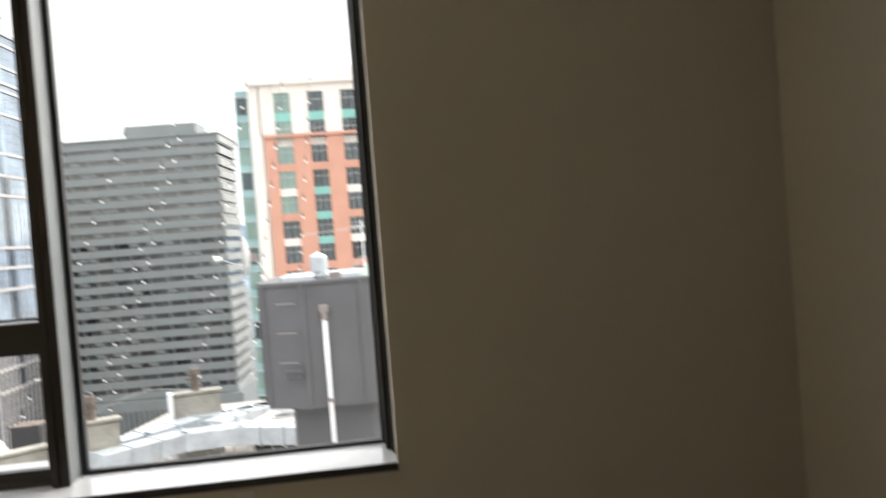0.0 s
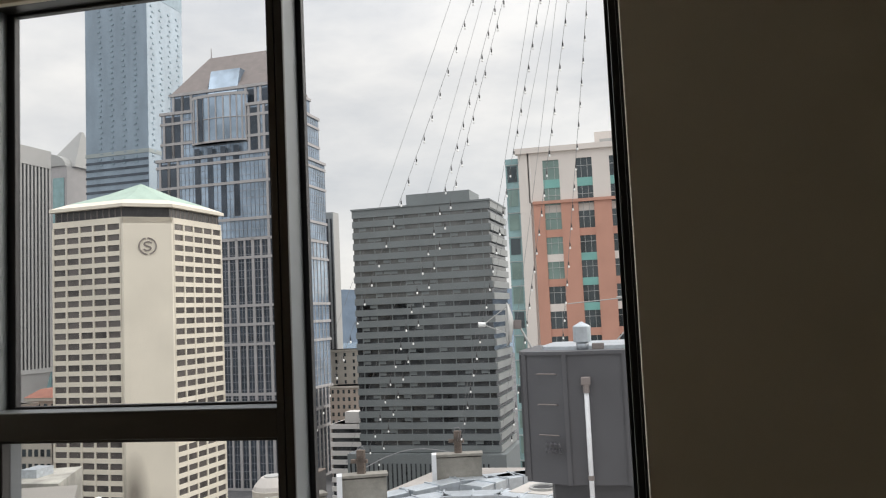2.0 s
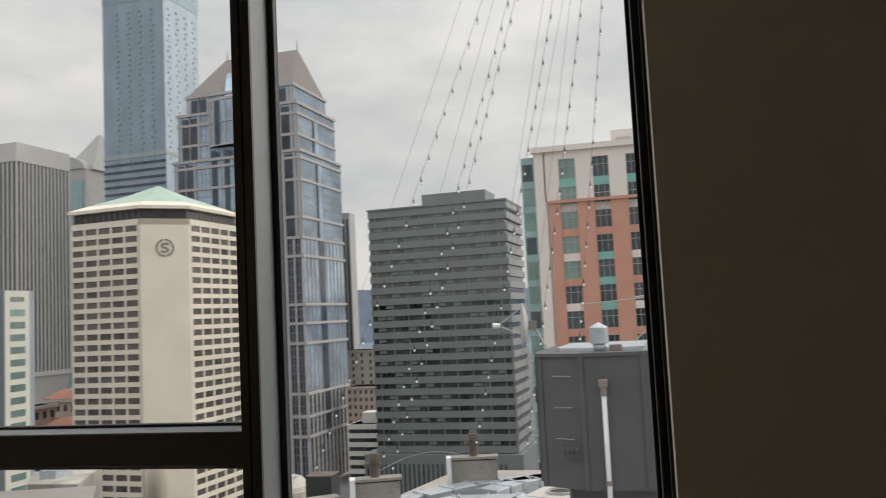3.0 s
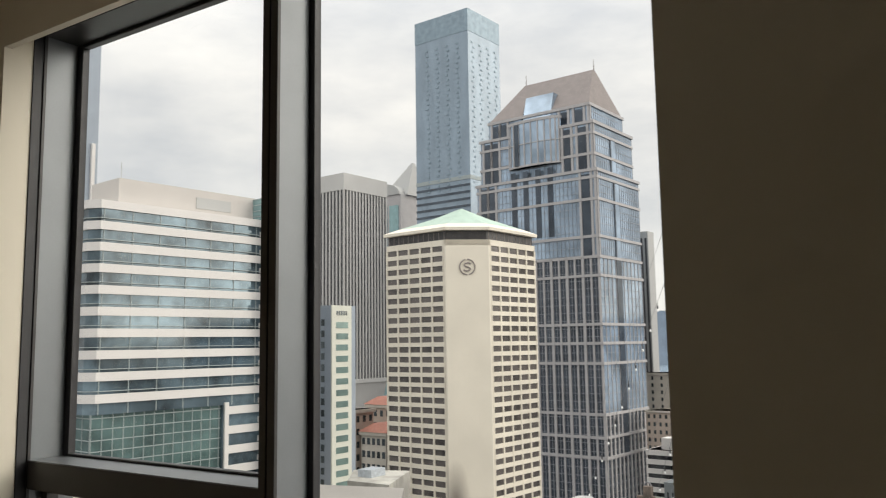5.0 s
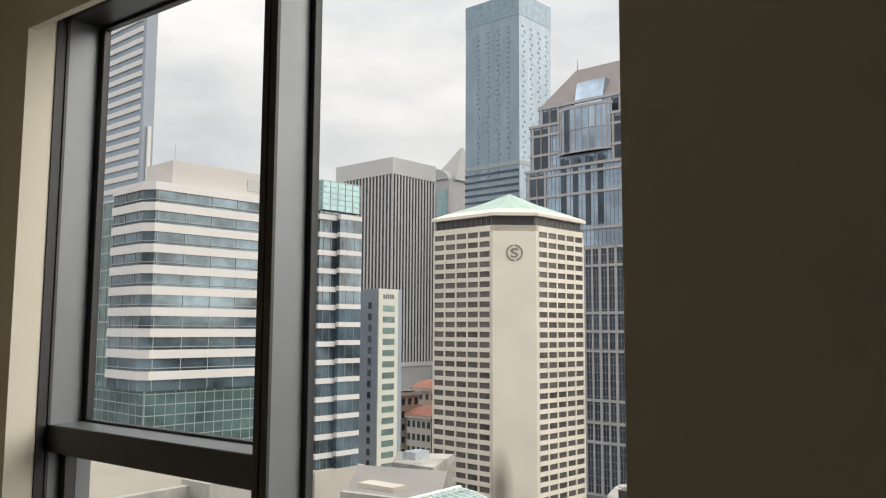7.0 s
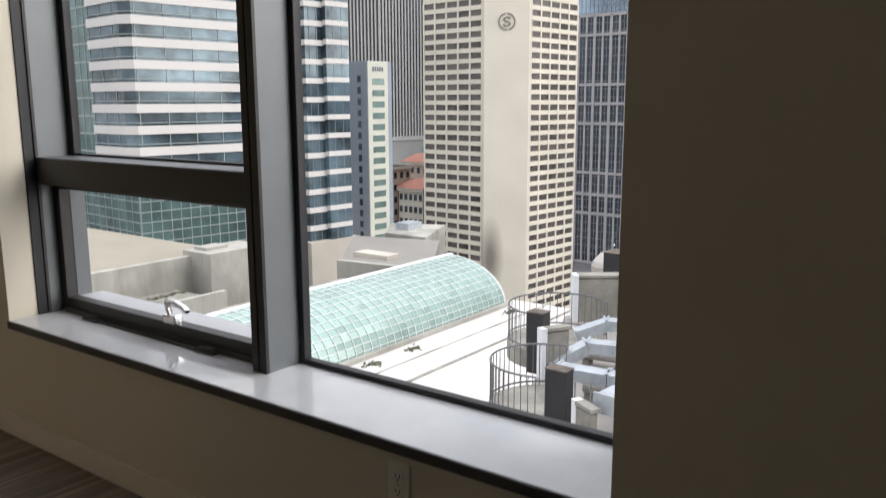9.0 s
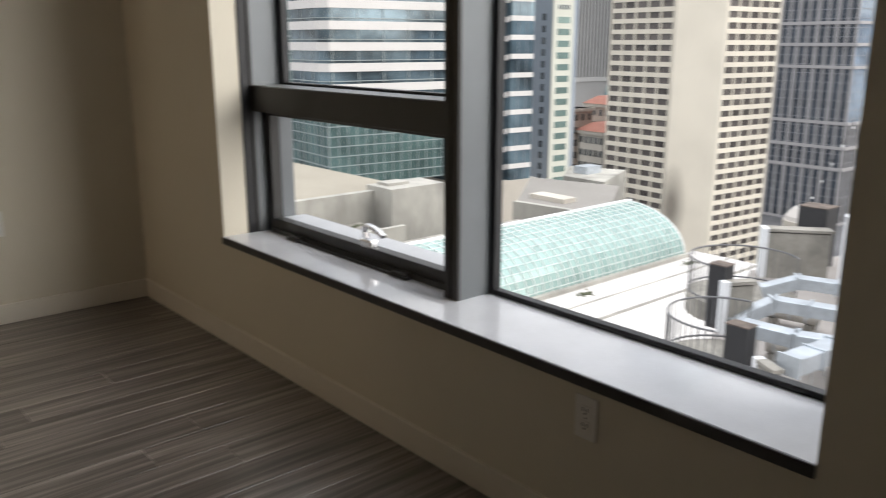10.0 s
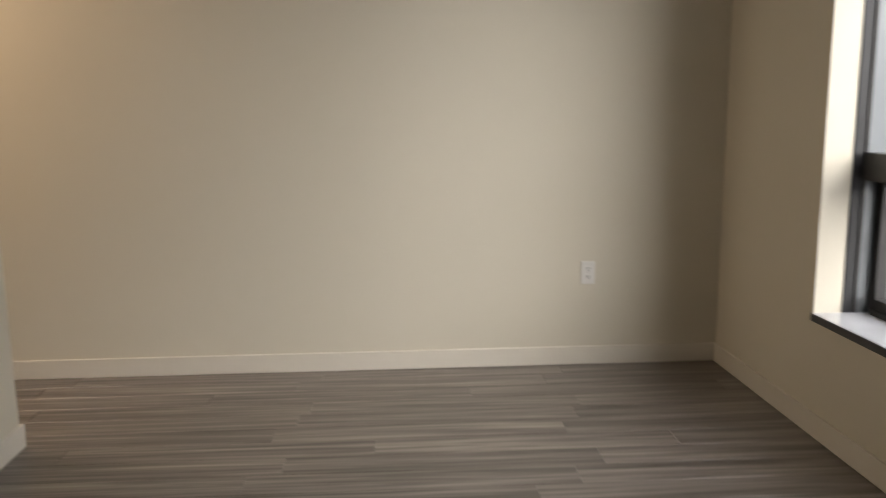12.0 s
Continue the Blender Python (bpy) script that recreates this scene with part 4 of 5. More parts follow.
def old_block(name, label, m, W, L, z1, wall, roof, rows, cols):
    o = thing(name, label, "building", m)
    part("wall", box(-W, 0, 0, L, GROUND, z1), wall, o)
    part("cornice", box(-W - 0.5, 0.5, -0.5, L + 0.5, z1 - 0.9, z1), BEIGESTONE, o)
    if roof:
        part("roof", Shape().prism(((-W - 0.7, -0.7), (0.7, -0.7), (0.7, L + 0.7), (-W - 0.7, L + 0.7)), z1, z1 + 2.2, ((-W + 2, 3), (-2, 3), (-2, L - 3), (-W + 2, L - 3))), roof, o, "terracotta tile roof")
    fw, fs = shared("window", 1.1, 0.2, 1.8, DARKPANE), shared("window", 0.2, 1.1, 1.8, DARKPANE)
    for r in range(rows):
        for c in range(cols):
            put(fw, o, pose(-W + (c + 0.5) * W / cols, -0.02, z1 - 2.6 - r * 3.6))
            put(fs, o, pose(0.02, (c + 0.5) * L / cols, z1 - 2.6 - r * 3.6))


old_block("old_stone_block", "tan stone block with a red tile roof", pose(-151, 196, 0, 0, 0, -4), 10, 16, -16.5, TANSTONE, TERRACOTTA, 8, 4)
old_block("old_stone_block", "beige stone block with a red tile roof", pose(-142, 182, 0, 0, 0, -4), 9.5, 14, -23.0, BEIGESTONE, TERRACOTTA, 7, 5)
old_block("tan_brick_block", "narrow tan brick block", pose(-152.6, 181, 0, 0, 0, -4), 5, 8, -17.0, TANSTONE, None, 9, 3)
old_block("cream_stone_block", "cream stone office block with small windows", pose(-134, 412, 0, 0, 0, -4), 30, 14, -15.0, BEIGESTONE, None, 9, 6)
old_block("ornate_stone_block", "grey-beige stone block with dark windows", pose(-120, 374, 0, 0, 0, -4), 17, 12, -31.0, TANSTONE, None, 8, 6)
lb = banded_tower("parking_block", "pale low block with open decks", pose(-91, 284, 0, 0, 0, -4), 13, 16, GROUND, -37.0, GREY_GLASS, WHITEBAND, 3.2, 1.7)
part("roof_box", box(-9, -2, 3, 9, -37, -33), WHITEBAND, lb)

drum = thing("round_pavilion", "round stone pavilion with a low cone roof", "building", pose(-49, 107.6, 0))
part("wall", Shape().lathe((0, 0), ((2.5, -60), (2.5, -23.2)), 20), GRANITE, drum)
part("cornice", Shape().lathe((0, 0), ((2.5, -23.4), (3.0, -23.1), (3.0, -22.2), (2.6, -22.1)), 20), BEIGESTONE, drum)
part("roof", Shape().lathe((0, 0), ((2.9, -22.2), (2.7, -21.6), (1.8, -20.6), (1.7, -20.5)), 20), PENT, drum)
part("roof_ring", Shape().lathe((0, 0), ((1.3, -20.5), (1.3, -20.3), (1.1, -20.3)), 20), SIDEBAND, drum)
for i in range(10):
    a = 2 * math.pi * i / 10
    part("column", Shape().tube(((2.65 * math.cos(a), 2.65 * math.sin(a), -32), (2.65 * math.cos(a), 2.65 * math.sin(a), -23.3)), 0.18, 6), BEIGESTONE, drum)

# ---- the convention hall roof with the glass vault ----
ZR = -16.1
hall = thing("hall_roof", "white membrane roof of the low hall", "roof", kind="structure")
part("membrane", box(-36.5, 60, 3, 59.5, ZR - 20, ZR), WHITEROOF, hall)
part("seam", box(-30.6, -30.3, 6, 64, ZR, ZR + 0.05), CONC, hall, "grey roof seam")
part("seam", box(-33.2, -33.05, 6, 60, ZR, ZR + 0.06), PALECONC, hall)
rnd = random.Random(5)
for x, y in ((-34.6, 38.2), (-34.5, 42.5), (-34.4, 55.6)):
    tuft = Shape()
    for _ in range(70):
        a, r = rnd.uniform(0, 6.28), abs(rnd.gauss(0, 0.45))
        px, py = x + r * math.cos(a) * 0.6, y + r * math.sin(a) * 1.1
        tuft.beam((px, py, ZR), (px + rnd.uniform(-0.1, 0.1), py + rnd.uniform(-0.1, 0.1), ZR + rnd.uniform(0.04, 0.12)), 0.16, 0.05)
    tagged(part("roof_weeds", tuft, MOSS), "dark tuft of weeds and moss on the white roof", "weeds", kind="stuff")

ledge_moss = Shape()
for _ in range(170):
    px, py = -68.4 + abs(rnd.gauss(0, 0.5)), rnd.uniform(26, 47.2)
    ledge_moss.beam((px, py, -17.4), (px + rnd.uniform(-0.3, 0.3), py + rnd.uniform(-0.3, 0.3), -17.4 + rnd.uniform(0.02, 0.12)), 0.3, 0.06)
tagged(part("ledge_moss", ledge_moss, MOSS), "patchy green moss on the concrete ledge", "moss", kind="stuff")

vault = thing("glass_vault", "pale green glass barrel vault with white glazing bars", "skylight")
CX, R_X, R_Z, Y0, Y1 = -41.8, 5.85, 3.9, 4.0, 57.1
NA, NB = 12, 64


def vault_pt(i, y, out=0.0):
    a = math.pi / 2 * i / NA
    return (CX + (R_X + out) * math.cos(a), y, ZR + (R_Z + out) * math.sin(a))


pitch_y = (Y1 - Y0) / NB
for i in range(NA):
    p, q = Vector(vault_pt(i, 0)), Vector(vault_pt(i + 1, 0))
    sh = Shape()
    n = (q - p).cross(Vector((0, 1, 0))).normalized() * 0.05
    sh.v = [tuple(v + Vector((0, dy, 0)) - Vector((p.x, 0, p.z)) + o) for o in (Vector((0, 0, 0)), n) for v, dy in ((p, 0.02), (q, 0.02), (q, pitch_y - 0.02), (p, pitch_y - 0.02))]
    sh.f = [(0, 1, 2, 3), (7, 6, 5, 4)] + [(j, 4 + j, 4 + (j + 1) % 4, (j + 1) % 4) for j in range(4)]
    me = sh.mesh("pane", VAULTGLASS)
    for j in range(NB - 25, NB):
        put(me, vault, pose(p.x, Y0 + j * pitch_y, p.z))
    rest = Shape()
    for j in range(NB - 25):
        k = len(rest.v)
        rest.v += [(x + p.x, y + Y0 + j * pitch_y, z + p.z) for x, y, z in sh.v]
        rest.f += [tuple(k + a for a in f) for f in sh.f]
    tagged(part("far_panes", rest, VAULTGLASS, vault), kind="stuff")
for j in range(NB + 1):
    y = Y0 + j * pitch_y
    rib = Shape()
    for i in range(NA):
        rib.beam(vault_pt(i, y, 0.05), vault_pt(i + 1, y, 0.05), 0.035, 0.04)
    part("rib", rib, WHITEMETAL, vault)
for i in range(1, NA):
    part("purlin", Shape().beam(vault_pt(i, Y0, 0.04), vault_pt(i, Y1, 0.05), 0.022, 0.03), WHITEMETAL, vault)
part("curb", box(CX + R_X - 0.05, CX + R_X + 0.35, Y0, Y1 + 0.2, ZR, ZR + 0.3), PALECONC, vault)
part("ridge_cap", box(CX - 0.25, CX + 0.1, Y0, Y1 + 0.3, ZR + R_Z - 0.1, ZR + R_Z + 0.14), WHITEMETAL, vault, "white metal ridge cap")
end = Shape()
k = [vault_pt(i, Y1) for i in range(NA + 1)] + [(CX, Y1, ZR)]
end.v, end.f = k + [(x, Y1 + 0.2, z) for x, _, z in k], []
m_ = len(k)
end.f = [tuple(range(m_)), tuple(reversed(range(m_, 2 * m_)))] + [(i, (i + 1) % m_, m_ + (i + 1) % m_, m_ + i) for i in range(m_)]
part("end_wall", end, WHITEMETAL, vault)
part("back_wall", box(CX - 0.8, CX - 0.3, Y0, Y1, ZR - 6, ZR + R_Z - 0.1), PALECONC, vault)

# concrete roofs and parapets to the left
cr = thing("concrete_roofs", "stepped weathered concrete roof decks with parapets", "roof", kind="structure")
part("deck", box(-118, -70.5, 20, 62, -60, -16.4), BEIGEROOF, cr, "beige roof deck")
part("parapet", box(-70.5, -69.6, 20, 49.6, -40, -14.2), PALECONC, cr)
part("tall_block", box(-71, -66.5, 49.6, 57.0, -40, -13.7), PALECONC, cr, "blank concrete block")
part("hatch", box(-70.4, -68.4, 50.6, 53.4, -13.7, -13.4), PALECONC, cr)
part("ledge", box(-69.6, -64.0, 20, 47.6, -40, -17.4), CONC, cr, "mossy concrete ledge")
part("ledge_wall", box(-64.0, -63.4, 20, 49.0, -40, -16.9), PALECONC, cr)
part("low_roof", box(-63.4, -46, 10, 62, -40, -20.0), PALECONC, cr)
part("low_parapet", box(-58.0, -57.2, 20, 60, -40, -17.3), PALECONC, cr)
part("low_coping", box(-58.4, -56.9, 20, 60.4, -17.3, -17.0), CONC, cr)
part("middle_roof", Shape().prism(((-58.5, 76), (-72, 96), (-86, 92), (-72, 74)), -60, -19.2), ROOFGREY, cr, "grey gravel roof")
part("middle_parapet", Shape().prism(((-58.0, 75.6), (-58.5, 76.4), (-72, 74.4), (-72, 73.6)), -60, -18.7), PALECONC, cr)
part("stair_block", box(-74, -68, 79, 81.5, -19.2, -18.6), BEIGESTONE, cr)
part("roof_box", Shape().prism(((-84, 108), (-90, 122), (-100, 118), (-93, 108)), -60, -21.5), PALECONC, cr)
part("roof_unit", box(-94, -91, 112, 116, -21.5, -20.2), GALV, cr)

# ---- the mechanical deck nearby ----
ZD = -5.5
dk = thing("mechanical_deck", "gravel mechanical roof deck", "roof", kind="structure")
part("slab", Shape().prism(((-6.3, 8), (40, 8), (40, 34), (-8.2, 34), (-11.4, 21.5), (-9.1, 15.6)), ZD - 8, ZD), GRAVEL, dk)


def round_balcony(cx, cy, r, a0, a1):
    o = thing("round_balcony", "curved steel balustrade round a projecting platform", "railing", pose(cx, cy, ZD), group="round balconies")
    n = 26
    pts = [(r * math.cos(radians(a0 + (a1 - a0) * i / n)), r * math.sin(radians(a0 + (a1 - a0) * i / n))) for i in range(n + 1)]
    part("platform", Shape().prism([(p[0] * 1.03, p[1] * 1.03) for p in pts], -0.5, 0.02), CONC, o, "grey platform slab")
    for z, w in ((1.07, 0.05), (0.12, 0.05)):
        part("rail", Shape().tube([(x, y, z) for x, y in pts], w / 2, 6), RAILSTEEL, o)
    for x, y in pts:
        part("baluster", Shape().tube(((x, y, 0), (x, y, 1.07)), 0.012, 5), RAILSTEEL, o)


round_balcony(-8.05, 14.2, 1.25, 95, 290)
round_balcony(-10.3, 19.0, 1.45, 40, 270)


def fin_wall(x, y, length, turn, top, thick=0.45):
    o = thing("parapet_fin", "weathered concrete parapet fin with a white end and coping", "parapet", pose(x, y, ZD, 0, 0, turn), group="parapet fins")
    h = top - ZD
    part("wall", box(0.16, length, -thick / 2, thick / 2, 0, h - 0.12), CONC, o)
    part("white_end", box(0, 0.16, -thick / 2 - 0.02, thick / 2 + 0.02, 0, h), WHITEPIPE, o, "white painted end")
    part("coping", box(0.16, length + 0.05, -thick / 2 - 0.04, thick / 2 + 0.04, h - 0.08, h), CONC, o)
    return o


fin_wall(-8.6, 21.1, 1.5, 20, -3.25)
fin_wall(-6.5, 24.9, 1.7, 12, -3.3)
fin_wall(-11.0, 21.2, 1.9, 38, -4.0)
fin_wall(-9.05, 15.7, 0.8, 60, -4.2, 0.2)
fin_wall(-6.75, 13.2, 0.7, -30, -4.75, 0.16)
for x, y, w, d, h in ((-7.55, 13.3, 0.52, 0.35, 1.2), (-9.55, 15.9, 0.46, 0.4, 1.6), (-10.9, 23.2, 0.9, 0.8, 1.9)):
    o = thing("vent_box", "black metal vent box with a rusted top", "vent", pose(x, y, ZD), group="vent boxes")
    part("body", box(0, w, 0, d, 0, h), BLACKMETAL, o, bevel=0.02)
    part("top", box(-0.01, w + 0.01, -0.01, d + 0.01, h, h + 0.025), RUST, o, "rusty flat top")


def duct(pts, w=0.42, h=0.30, z=-4.75):
    o = thing("air_duct", "galvanised rectangular air duct on short legs", "duct", pose(pts[0][0], pts[0][1], z), group="air ducts")
    loc = [(x - pts[0][0], y - pts[0][1], (p[0] if p else 0)) for x, y, *p in pts]
    body = Shape()
    for a, b in zip(loc, loc[1:]):
        body.beam(a, b, w, h)
    part("body", body, GALV, o, bevel=0.015)
    for a, b in zip(loc, loc[1:]):
        A, B = Vector(a), Vector(b)
        n = max(1, int((B - A).length / 0.75))
        for i in range(n + 1):
            c = A.lerp(B, i / n)
            d = (B - A).normalized() * 0.025
            part("flange", Shape().beam(c - d, c + d, w + 0.07, h + 0.07), GALV, o)
        c = A.lerp(B, 0.5)
        for s in (-0.2, 0.2):
            part("leg", Shape().tube(((c.x + s, c.y, c.z - h / 2), (c.x + s, c.y, ZD - z)), 0.02, 5), SIDEBAND, o)


duct([(-8.9, 16.0, -0.5), (-8.2, 16.7), (-5.9, 17.3)])
duct([(-7.9, 14.6), (-6.7, 14.7), (-5.2, 15.3)])
duct([(-9.4, 18.4, -0.3), (-8.7, 18.9), (-6.0, 19.7)])
duct([(-6.1, 13.2), (-5.8, 15.6), (-5.7, 19.9)], 0.45, 0.36)
duct([(-8.6, 22.0, -0.2), (-6.9, 22.9), (-5.6, 24.6), (-3.0, 25.8)], 0.7, 0.55, -4.35)
duct([(-7.6, 20.6), (-5.6, 22.4), (-3.8, 22.6), (-1.6, 21.6)], 0.75, 0.55, -4.35)
duct([(-4.9, 23.4), (-4.2, 24.8), (-2.6, 26.4), (-1.0, 27.4)], 0.8, 0.55, -4.35)
for x0, y0, x1, y1 in ((-8.75, 17.42, -7.5, 17.62), (-7.5, 15.1, -6.5, 15.35)):
    o = thing("insulated_pipe", "beige wrapped insulated pipe on low blocks between the ducts", "pipe", pose(x0, y0, ZD), group="insulated pipes")
    dx, dy = x1 - x0, y1 - y0
    part("wrap", Shape().tube([(dx * k / 6, dy * k / 6, 0.30) for k in range(7)], 0.16, 12), INSUL, o, smooth=True)
    for k in (0.2, 0.5, 0.8):
        part("strap", Shape().tube(((dx * k - 0.02, dy * k, 0.30), (dx * k + 0.02, dy * k, 0.30)), 0.168, 12), GALV, o)
    for k in (0.15, 0.85):
        part("block", box(dx * k - 0.09, dx * k + 0.09, dy * k - 0.14, dy * k + 0.14, 0, 0.15), CONC, o)
ac = thing("condenser_unit", "beige rooftop condenser unit with a round fan opening", "condenser", pose(-3.6, 22.6, ZD + 0.3, 0, 0, -20))
part("body", box(0, 1.7, 0, 1.5, 0, 1.15), PENT, ac, bevel=0.03)
part("coil", box(0.15, 1.5, -0.012, 0, 0.15, 0.95), BLACKMETAL, ac)
part("fan_ring", Shape().lathe((0.85, 0.75), ((0.45, 1.15), (0.45, 1.22), (0.38, 1.22), (0.36, 1.16)), 20), SIDEBAND, ac)
part("fan_hole", Shape().lathe((0.85, 0.75), ((0.36, 1.151), (0.36, 1.165), (0.05, 1.17)), 20), BLACKMETAL, ac)
for x in (0.1, 1.6):
    part("foot", box(x - 0.08, x + 0.08, 0.1, 1.4, -0.3, 0), CONC, ac)

# grey faceted housing with mast
tank = thing("rooftop_housing", "grey painted faceted steel housing on the mechanical deck", "housing")
poly = ((-2.38, 17.4), (-2.26, 16.80), (-1.28, 16.3), (0.08, 16.3), (1.0, 16.8), (1.5, 17.7), (1.5, 20.2), (-2.2, 20.2))
part("shell", Shape().prism(poly, -2.55, 0.42), TANKPAINT, tank)
for x, y in poly[:6]:
    part("seam_rib", box(x - 0.05, x + 0.05, y - 0.05, y + 0.03, -2.55, 0.40), TANKPAINT, tank)
part("rim", Shape().prism([(x * 1.02, y - 0.04) for x, y in poly], 0.40, 0.48), TANKPAINT, tank)
part("plinth", Shape().prism([(x * 0.8 + 0.1, y * 0.8 + 3.7) for x, y in poly], ZD, -2.55), TANKPAINT, tank)
part("roof_deck", Shape().prism([(x * 0.8, y * 0.8 + 3.9) for x, y in poly], 0.48, 0.56), GALV, tank, "pale metal roof")
for z in (-0.05, -0.75, -1.45):
    part("rung", Shape().tube(((-1.95, 16.58, z), (-1.93, 16.48, z + 0.02), (-1.5, 16.30, z + 0.02), (-1.48, 16.38, z)), 0.016, 5), SLATE, tank)
for i in range(4):
    for z in (-1.62, -1.76):
        x = -1.78 + i * 0.10
        part("vent_tube", Shape().tube(((x, 16.62 - 0.535 * (x + 2.12), z), (x + 0.02, 16.50 - 0.535 * (x + 2.12), z - 0.03)), 0.035, 8), TANKPAINT, tank)
pipe = thing("white_vent_pipe", "white vertical pipe with a dark elbow head", "pipe", pose(-0.80, 16.13, 0))
part("tube", Shape().tube(((0, 0, -0.30), (0.0, 0, -2.0), (0.0, 0, ZD)), 0.055, 10), WHITEPIPE, pipe, smooth=True)
part("head", box(-0.11, 0.10, -0.08, 0.12, -0.28, -0.10), SLATE, pipe, "dark elbow head", bevel=0.02)
part("neck", Shape().tube(((0, 0, -0.45), (0, 0, -0.26)), 0.075, 10), SLATE, pipe)
for z in (-2.4,):
    part("collar", Shape().tube(((0, 0, z), (0, 0, z + 0.1)), 0.07, 10), SLATE, pipe)
cowl = thing("roof_cowl", "pale metal round vent cowl on the housing", "vent", pose(-0.86, 17.0, 0.48))
part("stack", Shape().lathe((0, 0), ((0.15, 0), (0.15, 0.2)), 14), GALV, cowl, smooth=True)
part("cap", Shape().lathe((0, 0), ((0.21, 0.18), (0.21, 0.54), (0.20, 0.56), (0.02, 0.66)), 14), GALV, cowl)
jb = thing("junction_box", "small dark junction box on the housing roof", "box", pose(-0.64, 16.9, 0.48))
part("body", box(0, 0.28, 0, 0.2, 0, 0.14), SLATE, jb, bevel=0.01)
aer = thing("roof_aerial", "thin white antenna with crossbars on the housing", "antenna", pose(0.25, 16.9, 0.48))
part("mast", Shape().tube(((0, 0, 0), (0, 0, 1.35)), 0.018, 6), WHITEPIPE, aer)
part("crossbar", Shape().tube(((-1.4, 0.1, 1.1), (0.6, -0.1, 1.22)), 0.012, 5), SIDEBAND, aer)
part("crossbar", Shape().tube(((-0.25, 0, 1.2), (0.3, 0, 1.25)), 0.02, 5), SIDEBAND, aer)
part("bracket", Shape().tube(((-0.3, 0, 0.2), (0, 0, 0.5), (0.25, 0, 0.3)), 0.02, 6), SIDEBAND, aer)
hood = thing("small_roof_hood", "pale green metal roof hood", "hood", pose(0.45, 17.2, 0.48))
part("shell", Shape().prism(((-0.35, -0.3), (0.9, -0.3), (0.9, 0.8), (-0.35, 0.8)), 0, 0.55, ((0.1, 0.1), (0.9, 0.1), (0.9, 0.6), (0.1, 0.6))), COPPER, hood)

dish = thing("satellite_dish", "pale satellite dish on a bracket, seen edge-on", "satellite dish", pose(-2.74, 18.95, 1.11, 0, -88, 11))
prof = [(0.58 * i / 6, 0.16 * (i / 6) ** 2) for i in range(1, 7)]
part("reflector", Shape().lathe((0, 0), [(0.02, -0.03)] + [(r, z - 0.02) for r, z in prof] + [(r, z) for r, z in reversed(prof)], 22), SIDEBAND, dish, smooth=True)
for a in (0, 2.09, 4.19):
    part("strut", Shape().tube(((0.5 * math.cos(a), 0.5 * math.sin(a), 0.12), (0, 0, 0.78)), 0.014, 5), SIDEBAND, dish)
part("feed", Shape().lathe((0, 0), ((0.06, 0.72), (0.07, 0.92)), 10), WHITEMETAL, dish)
part("mount", box(-0.12, 0.12, -0.12, 0.12, -0.22, -0.02), SLATE, dish, "dark mount")
part("arm", Shape().tube(((0, 0, -0.15), (-0.75, -0.2, -0.55)), 0.03, 6), SIDEBAND, dish)

# strings of bulbs from the deck up to the mast
APEX = Vector((0.55, 17.25, 16.6))
mastpole = thing("light_mast", "tall thin steel mast above the housing", "mast", pose(0.6, 17.9, 0))
part("pole", Shape().tube(((0, 0, 0.4), (0, 0, 17)), 0.06, 8, 0.04), SIDEBAND, mastpole)
feet = ((-10.9, 22.2, -3.6, 0), (-10.25, 22.2, -3.3, 1), (-8.9, 22.7, -3.4, 0), (-8.33, 22.86, -3.46, 1), (-7.95, 22.98, -3.49, 1), (-5.35, 23.8, -2.7, 0),
        (-5.27, 23.79, -2.67, 1), (-5.2, 23.79, -2.67, 0), (-3.95, 24.0, -2.76, 0), (-3.64, 24.04, -2.77, 1), (-2.23, 24.18, -2.85, 1))
tops = (-0.9, -0.25, -0.5, -0.2, -0.1, -0.15, 0.2, 0.6, 0.25, 0.55, 0.65)
bulb_me = Shape().lathe((0, 0), ((0.010, 0.0), (0.013, -0.02), (0.026, -0.045), (0.029, -0.065), (0.021, -0.085), (0.006, -0.092)), 8).mesh("bulb", BULB)
sock_me = Shape().lathe((0, 0), ((0.005, 0.14), (0.008, 0.06), (0.020, 0.05), (0.020, -0.04)), 6).mesh("socket", BLACKMETAL)
for i, ((x, y, z, lit), tx) in enumerate(zip(feet, tops)):
    a, b = Vector((x, y, z)), Vector((tx, 17.25, 16.6))
    o = thing("string_lights" if lit else "guy_wire", "drooping wire with small clear bulbs" if lit else "thin steel guy wire", "string lights" if lit else "wire", group="mast wires")
    pts = [a.lerp(b, k / 24) - Vector((0, 0, 0.35 * math.sin(math.pi * k / 24))) for k in range(25)]
    part("wire", Shape().tube(pts, 0.007 if lit else 0.006, 4), CABLE, o)
    if lit:
        for k in range(34):
            f = (k + 0.5 + 0.3 * (i % 3)) / 34.5
            p = a.lerp(b, f) - Vector((0, 0, 0.35 * math.sin(math.pi * f)))
            put(sock_me, o, Matrix.Translation(p - Vector((0, 0, 0.14))))
            put(bulb_me, o, Matrix.Translation(p - Vector((0, 0, 0.17))))
droop = thing("slack_cable", "slack cable sagging between the parapet fins", "cable")
part("wire", Shape().tube([(-8.0 + 2.2 * k / 10, 21.3 + 3.4 * k / 10, -3.2 + 0.35 * math.sin(math.pi * k / 10)) for k in range(11)], 0.012, 5), CABLE, droop)
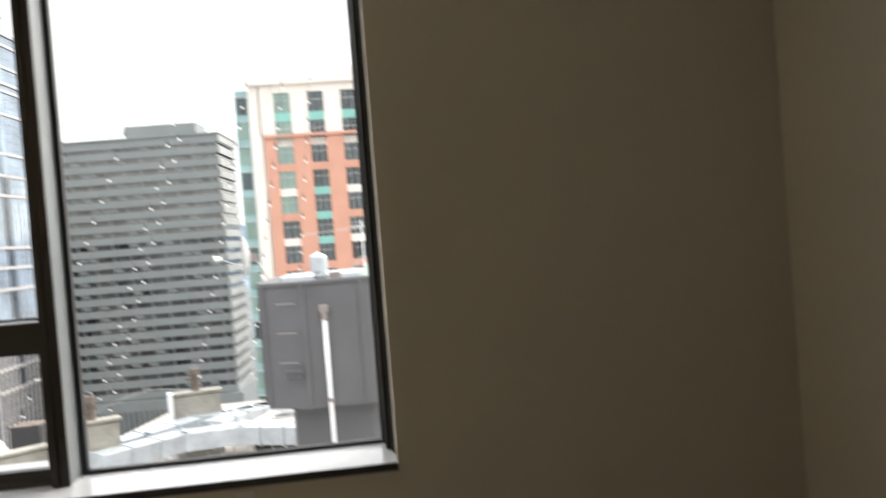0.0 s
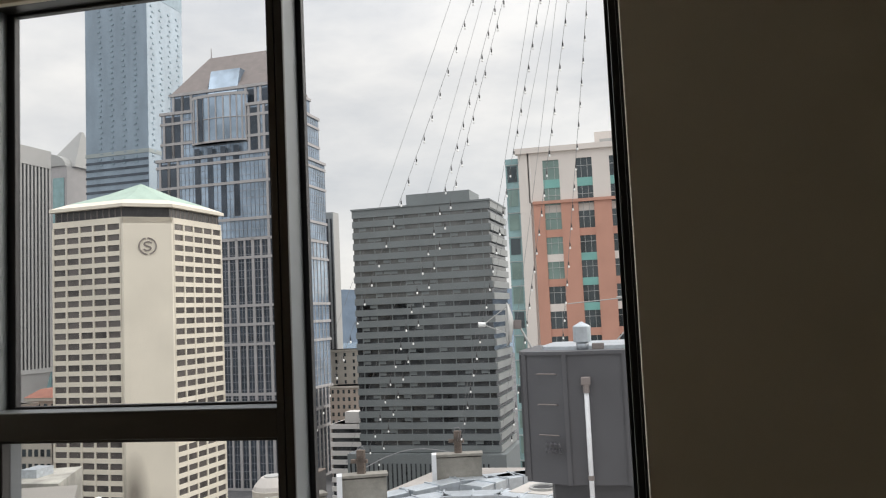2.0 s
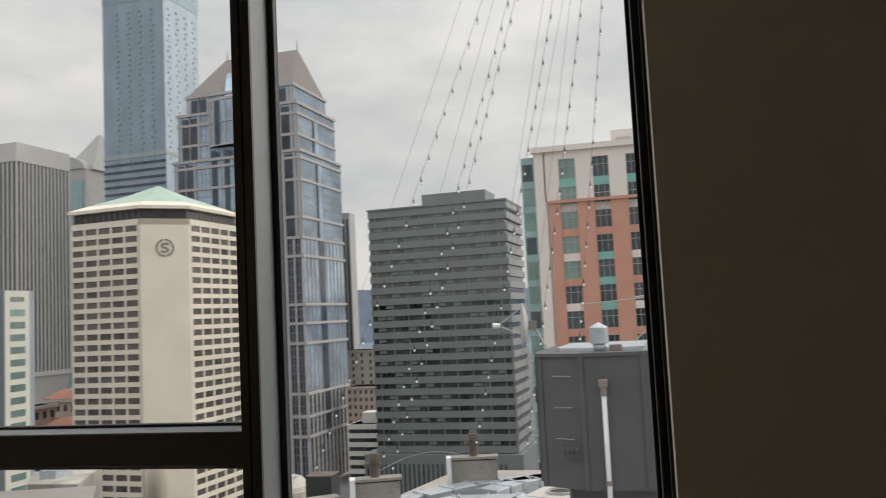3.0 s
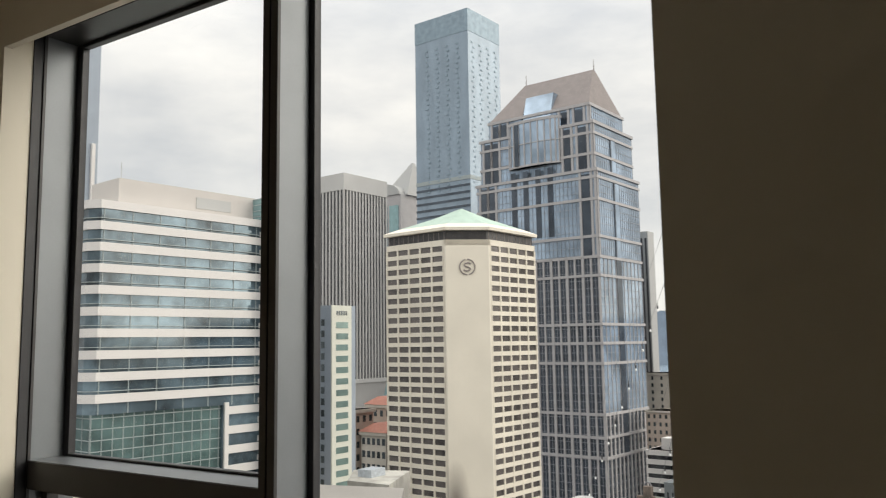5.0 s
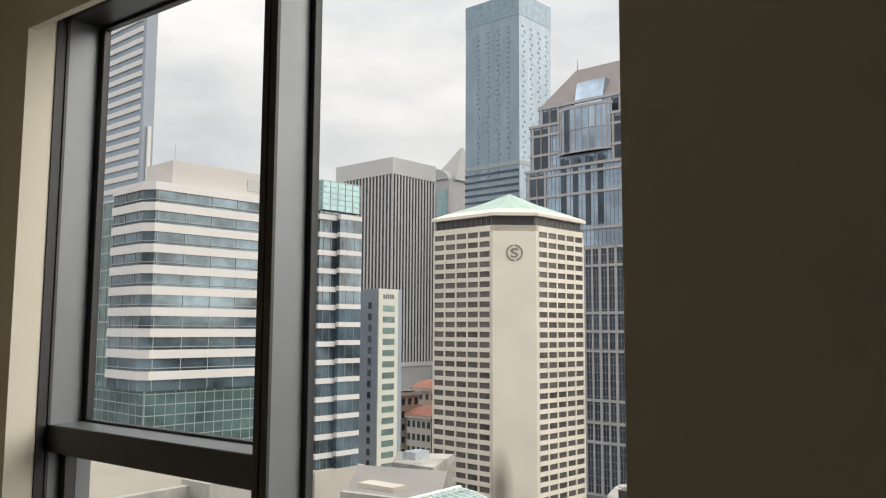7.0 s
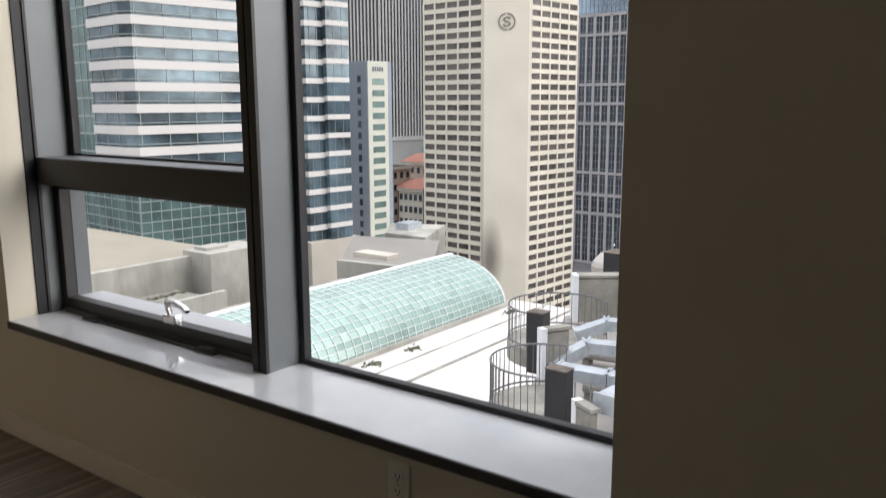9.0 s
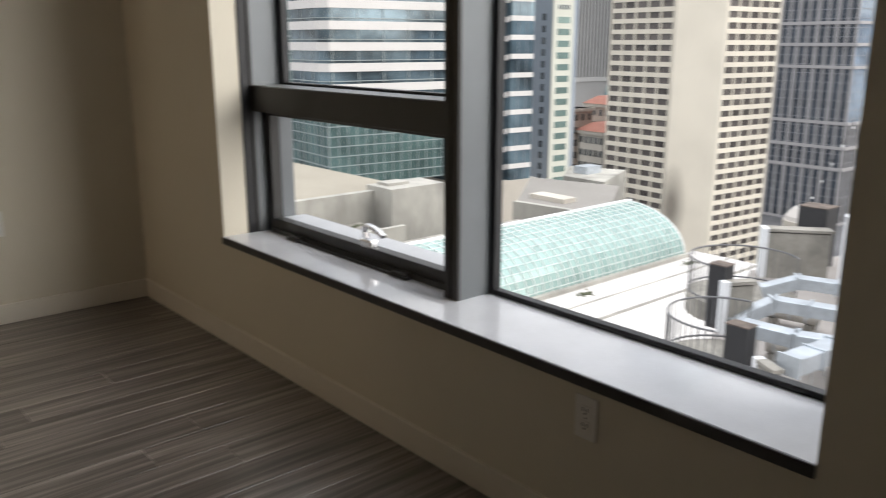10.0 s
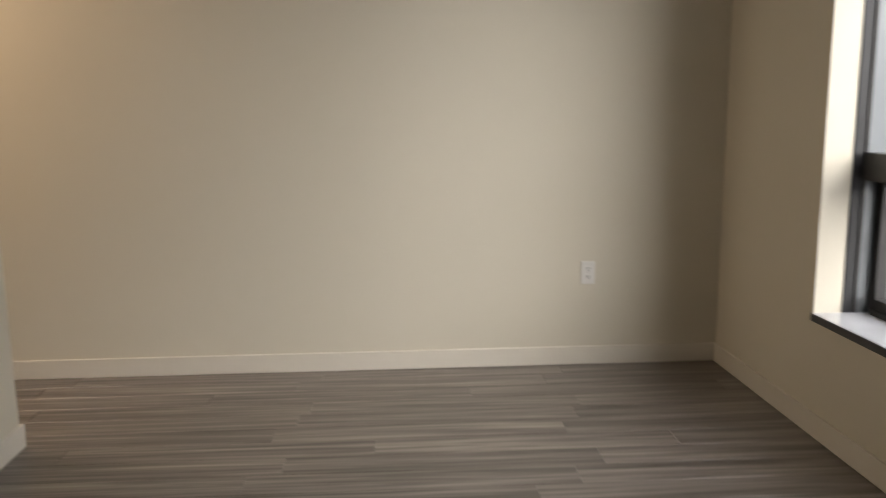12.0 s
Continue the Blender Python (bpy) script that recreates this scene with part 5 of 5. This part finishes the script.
for x, y in ((-5.6, 25.1), (-7.9, 21.4)):
    o = thing("cable_post", "weathered timber cable post on a concrete fin", "post", pose(x, y, -3.3), group="cable posts")
    part("post", box(-0.12, 0.12, -0.1, 0.1, 0, 0.75), RUST, o, bevel=0.015)
    part("arm", box(-0.32, 0.2, -0.06, 0.06, 0.35, 0.47), RUST, o, bevel=0.01)
    part("ring", Shape().tube([(0.11 * math.cos(a), 0, 0.75 + 0.11 * math.sin(a)) for a in (0, 0.8, 1.57, 2.35, 3.14)], 0.02, 6), CABLE, o)

# ---- ground, water and hills ----
solid("ground", box(-3000, 3000, -600, 3000, GROUND - 2, GROUND), STREET, "grey city ground far below", "ground")
hill = Shape()
rnd = random.Random(2)
pts = []
for i in range(81):
    a = radians(-60 + 150 * i / 80)
    hgt = 20 + 60 * noise.noise(Vector((i * 0.13, 0.3, 0))) + 25 * noise.noise(Vector((i * 0.6, 2.3, 0)))
    pts.append((-2600 * math.sin(a), 2600 * math.cos(a), 70 + hgt * 0.5))
n = len(pts)
hill.v = [(x, y, GROUND) for x, y, z in pts] + [(x * 1.06, y * 1.06, z) for x, y, z in pts] + [(x * 1.2, y * 1.2, GROUND) for x, y, z in pts]
hill.f = [(i, i + 1, n + i + 1, n + i) for i in range(n - 1)] + [(n + i, n + i + 1, 2 * n + i + 1, 2 * n + i) for i in range(n - 1)]
solid("backdrop_hills", hill, WOODS, "distant wooded blue hills", "hills")
solid("water", box(-2400, 600, 1500, 2550, GROUND, GROUND + 0.5), WATER, "distant grey water", "water")

# ---- floor planks ----
PW, PL = 0.152, 1.22
plank_me = {}


def plank_mesh(w, length):
    key = (round(w, 3), round(length, 3))
    if key not in plank_me:
        c, h = 0.0012, 0.006
        s = Shape().prism(((0.0004, 0.0004), (w - 0.0004, 0.0004), (w - 0.0004, length - 0.0004), (0.0004, length - 0.0004)), -h, -c)
        s.prism(((0.0004, 0.0004), (w - 0.0004, 0.0004), (w - 0.0004, length - 0.0004), (0.0004, length - 0.0004)), -c, 0,
                ((0.002, 0.002), (w - 0.002, 0.002), (w - 0.002, length - 0.002), (0.002, length - 0.002)))
        plank_me[key] = s.mesh("plank", PLANK)
    return plank_me[key]


rnd = random.Random(11)
x = XL
while x < XR - 0.01:
    w = min(PW, XR - x)
    y = YB - rnd.uniform(0.05, 1.1)
    while y < -0.01:
        y0, y1 = max(y, YB), min(y + PL, 0)
        if y1 - y0 > 0.02:
            put(plank_mesh(w, round(y1 - y0, 2)), floor, pose(x, y0, 0))
        y += PL
    x += PW
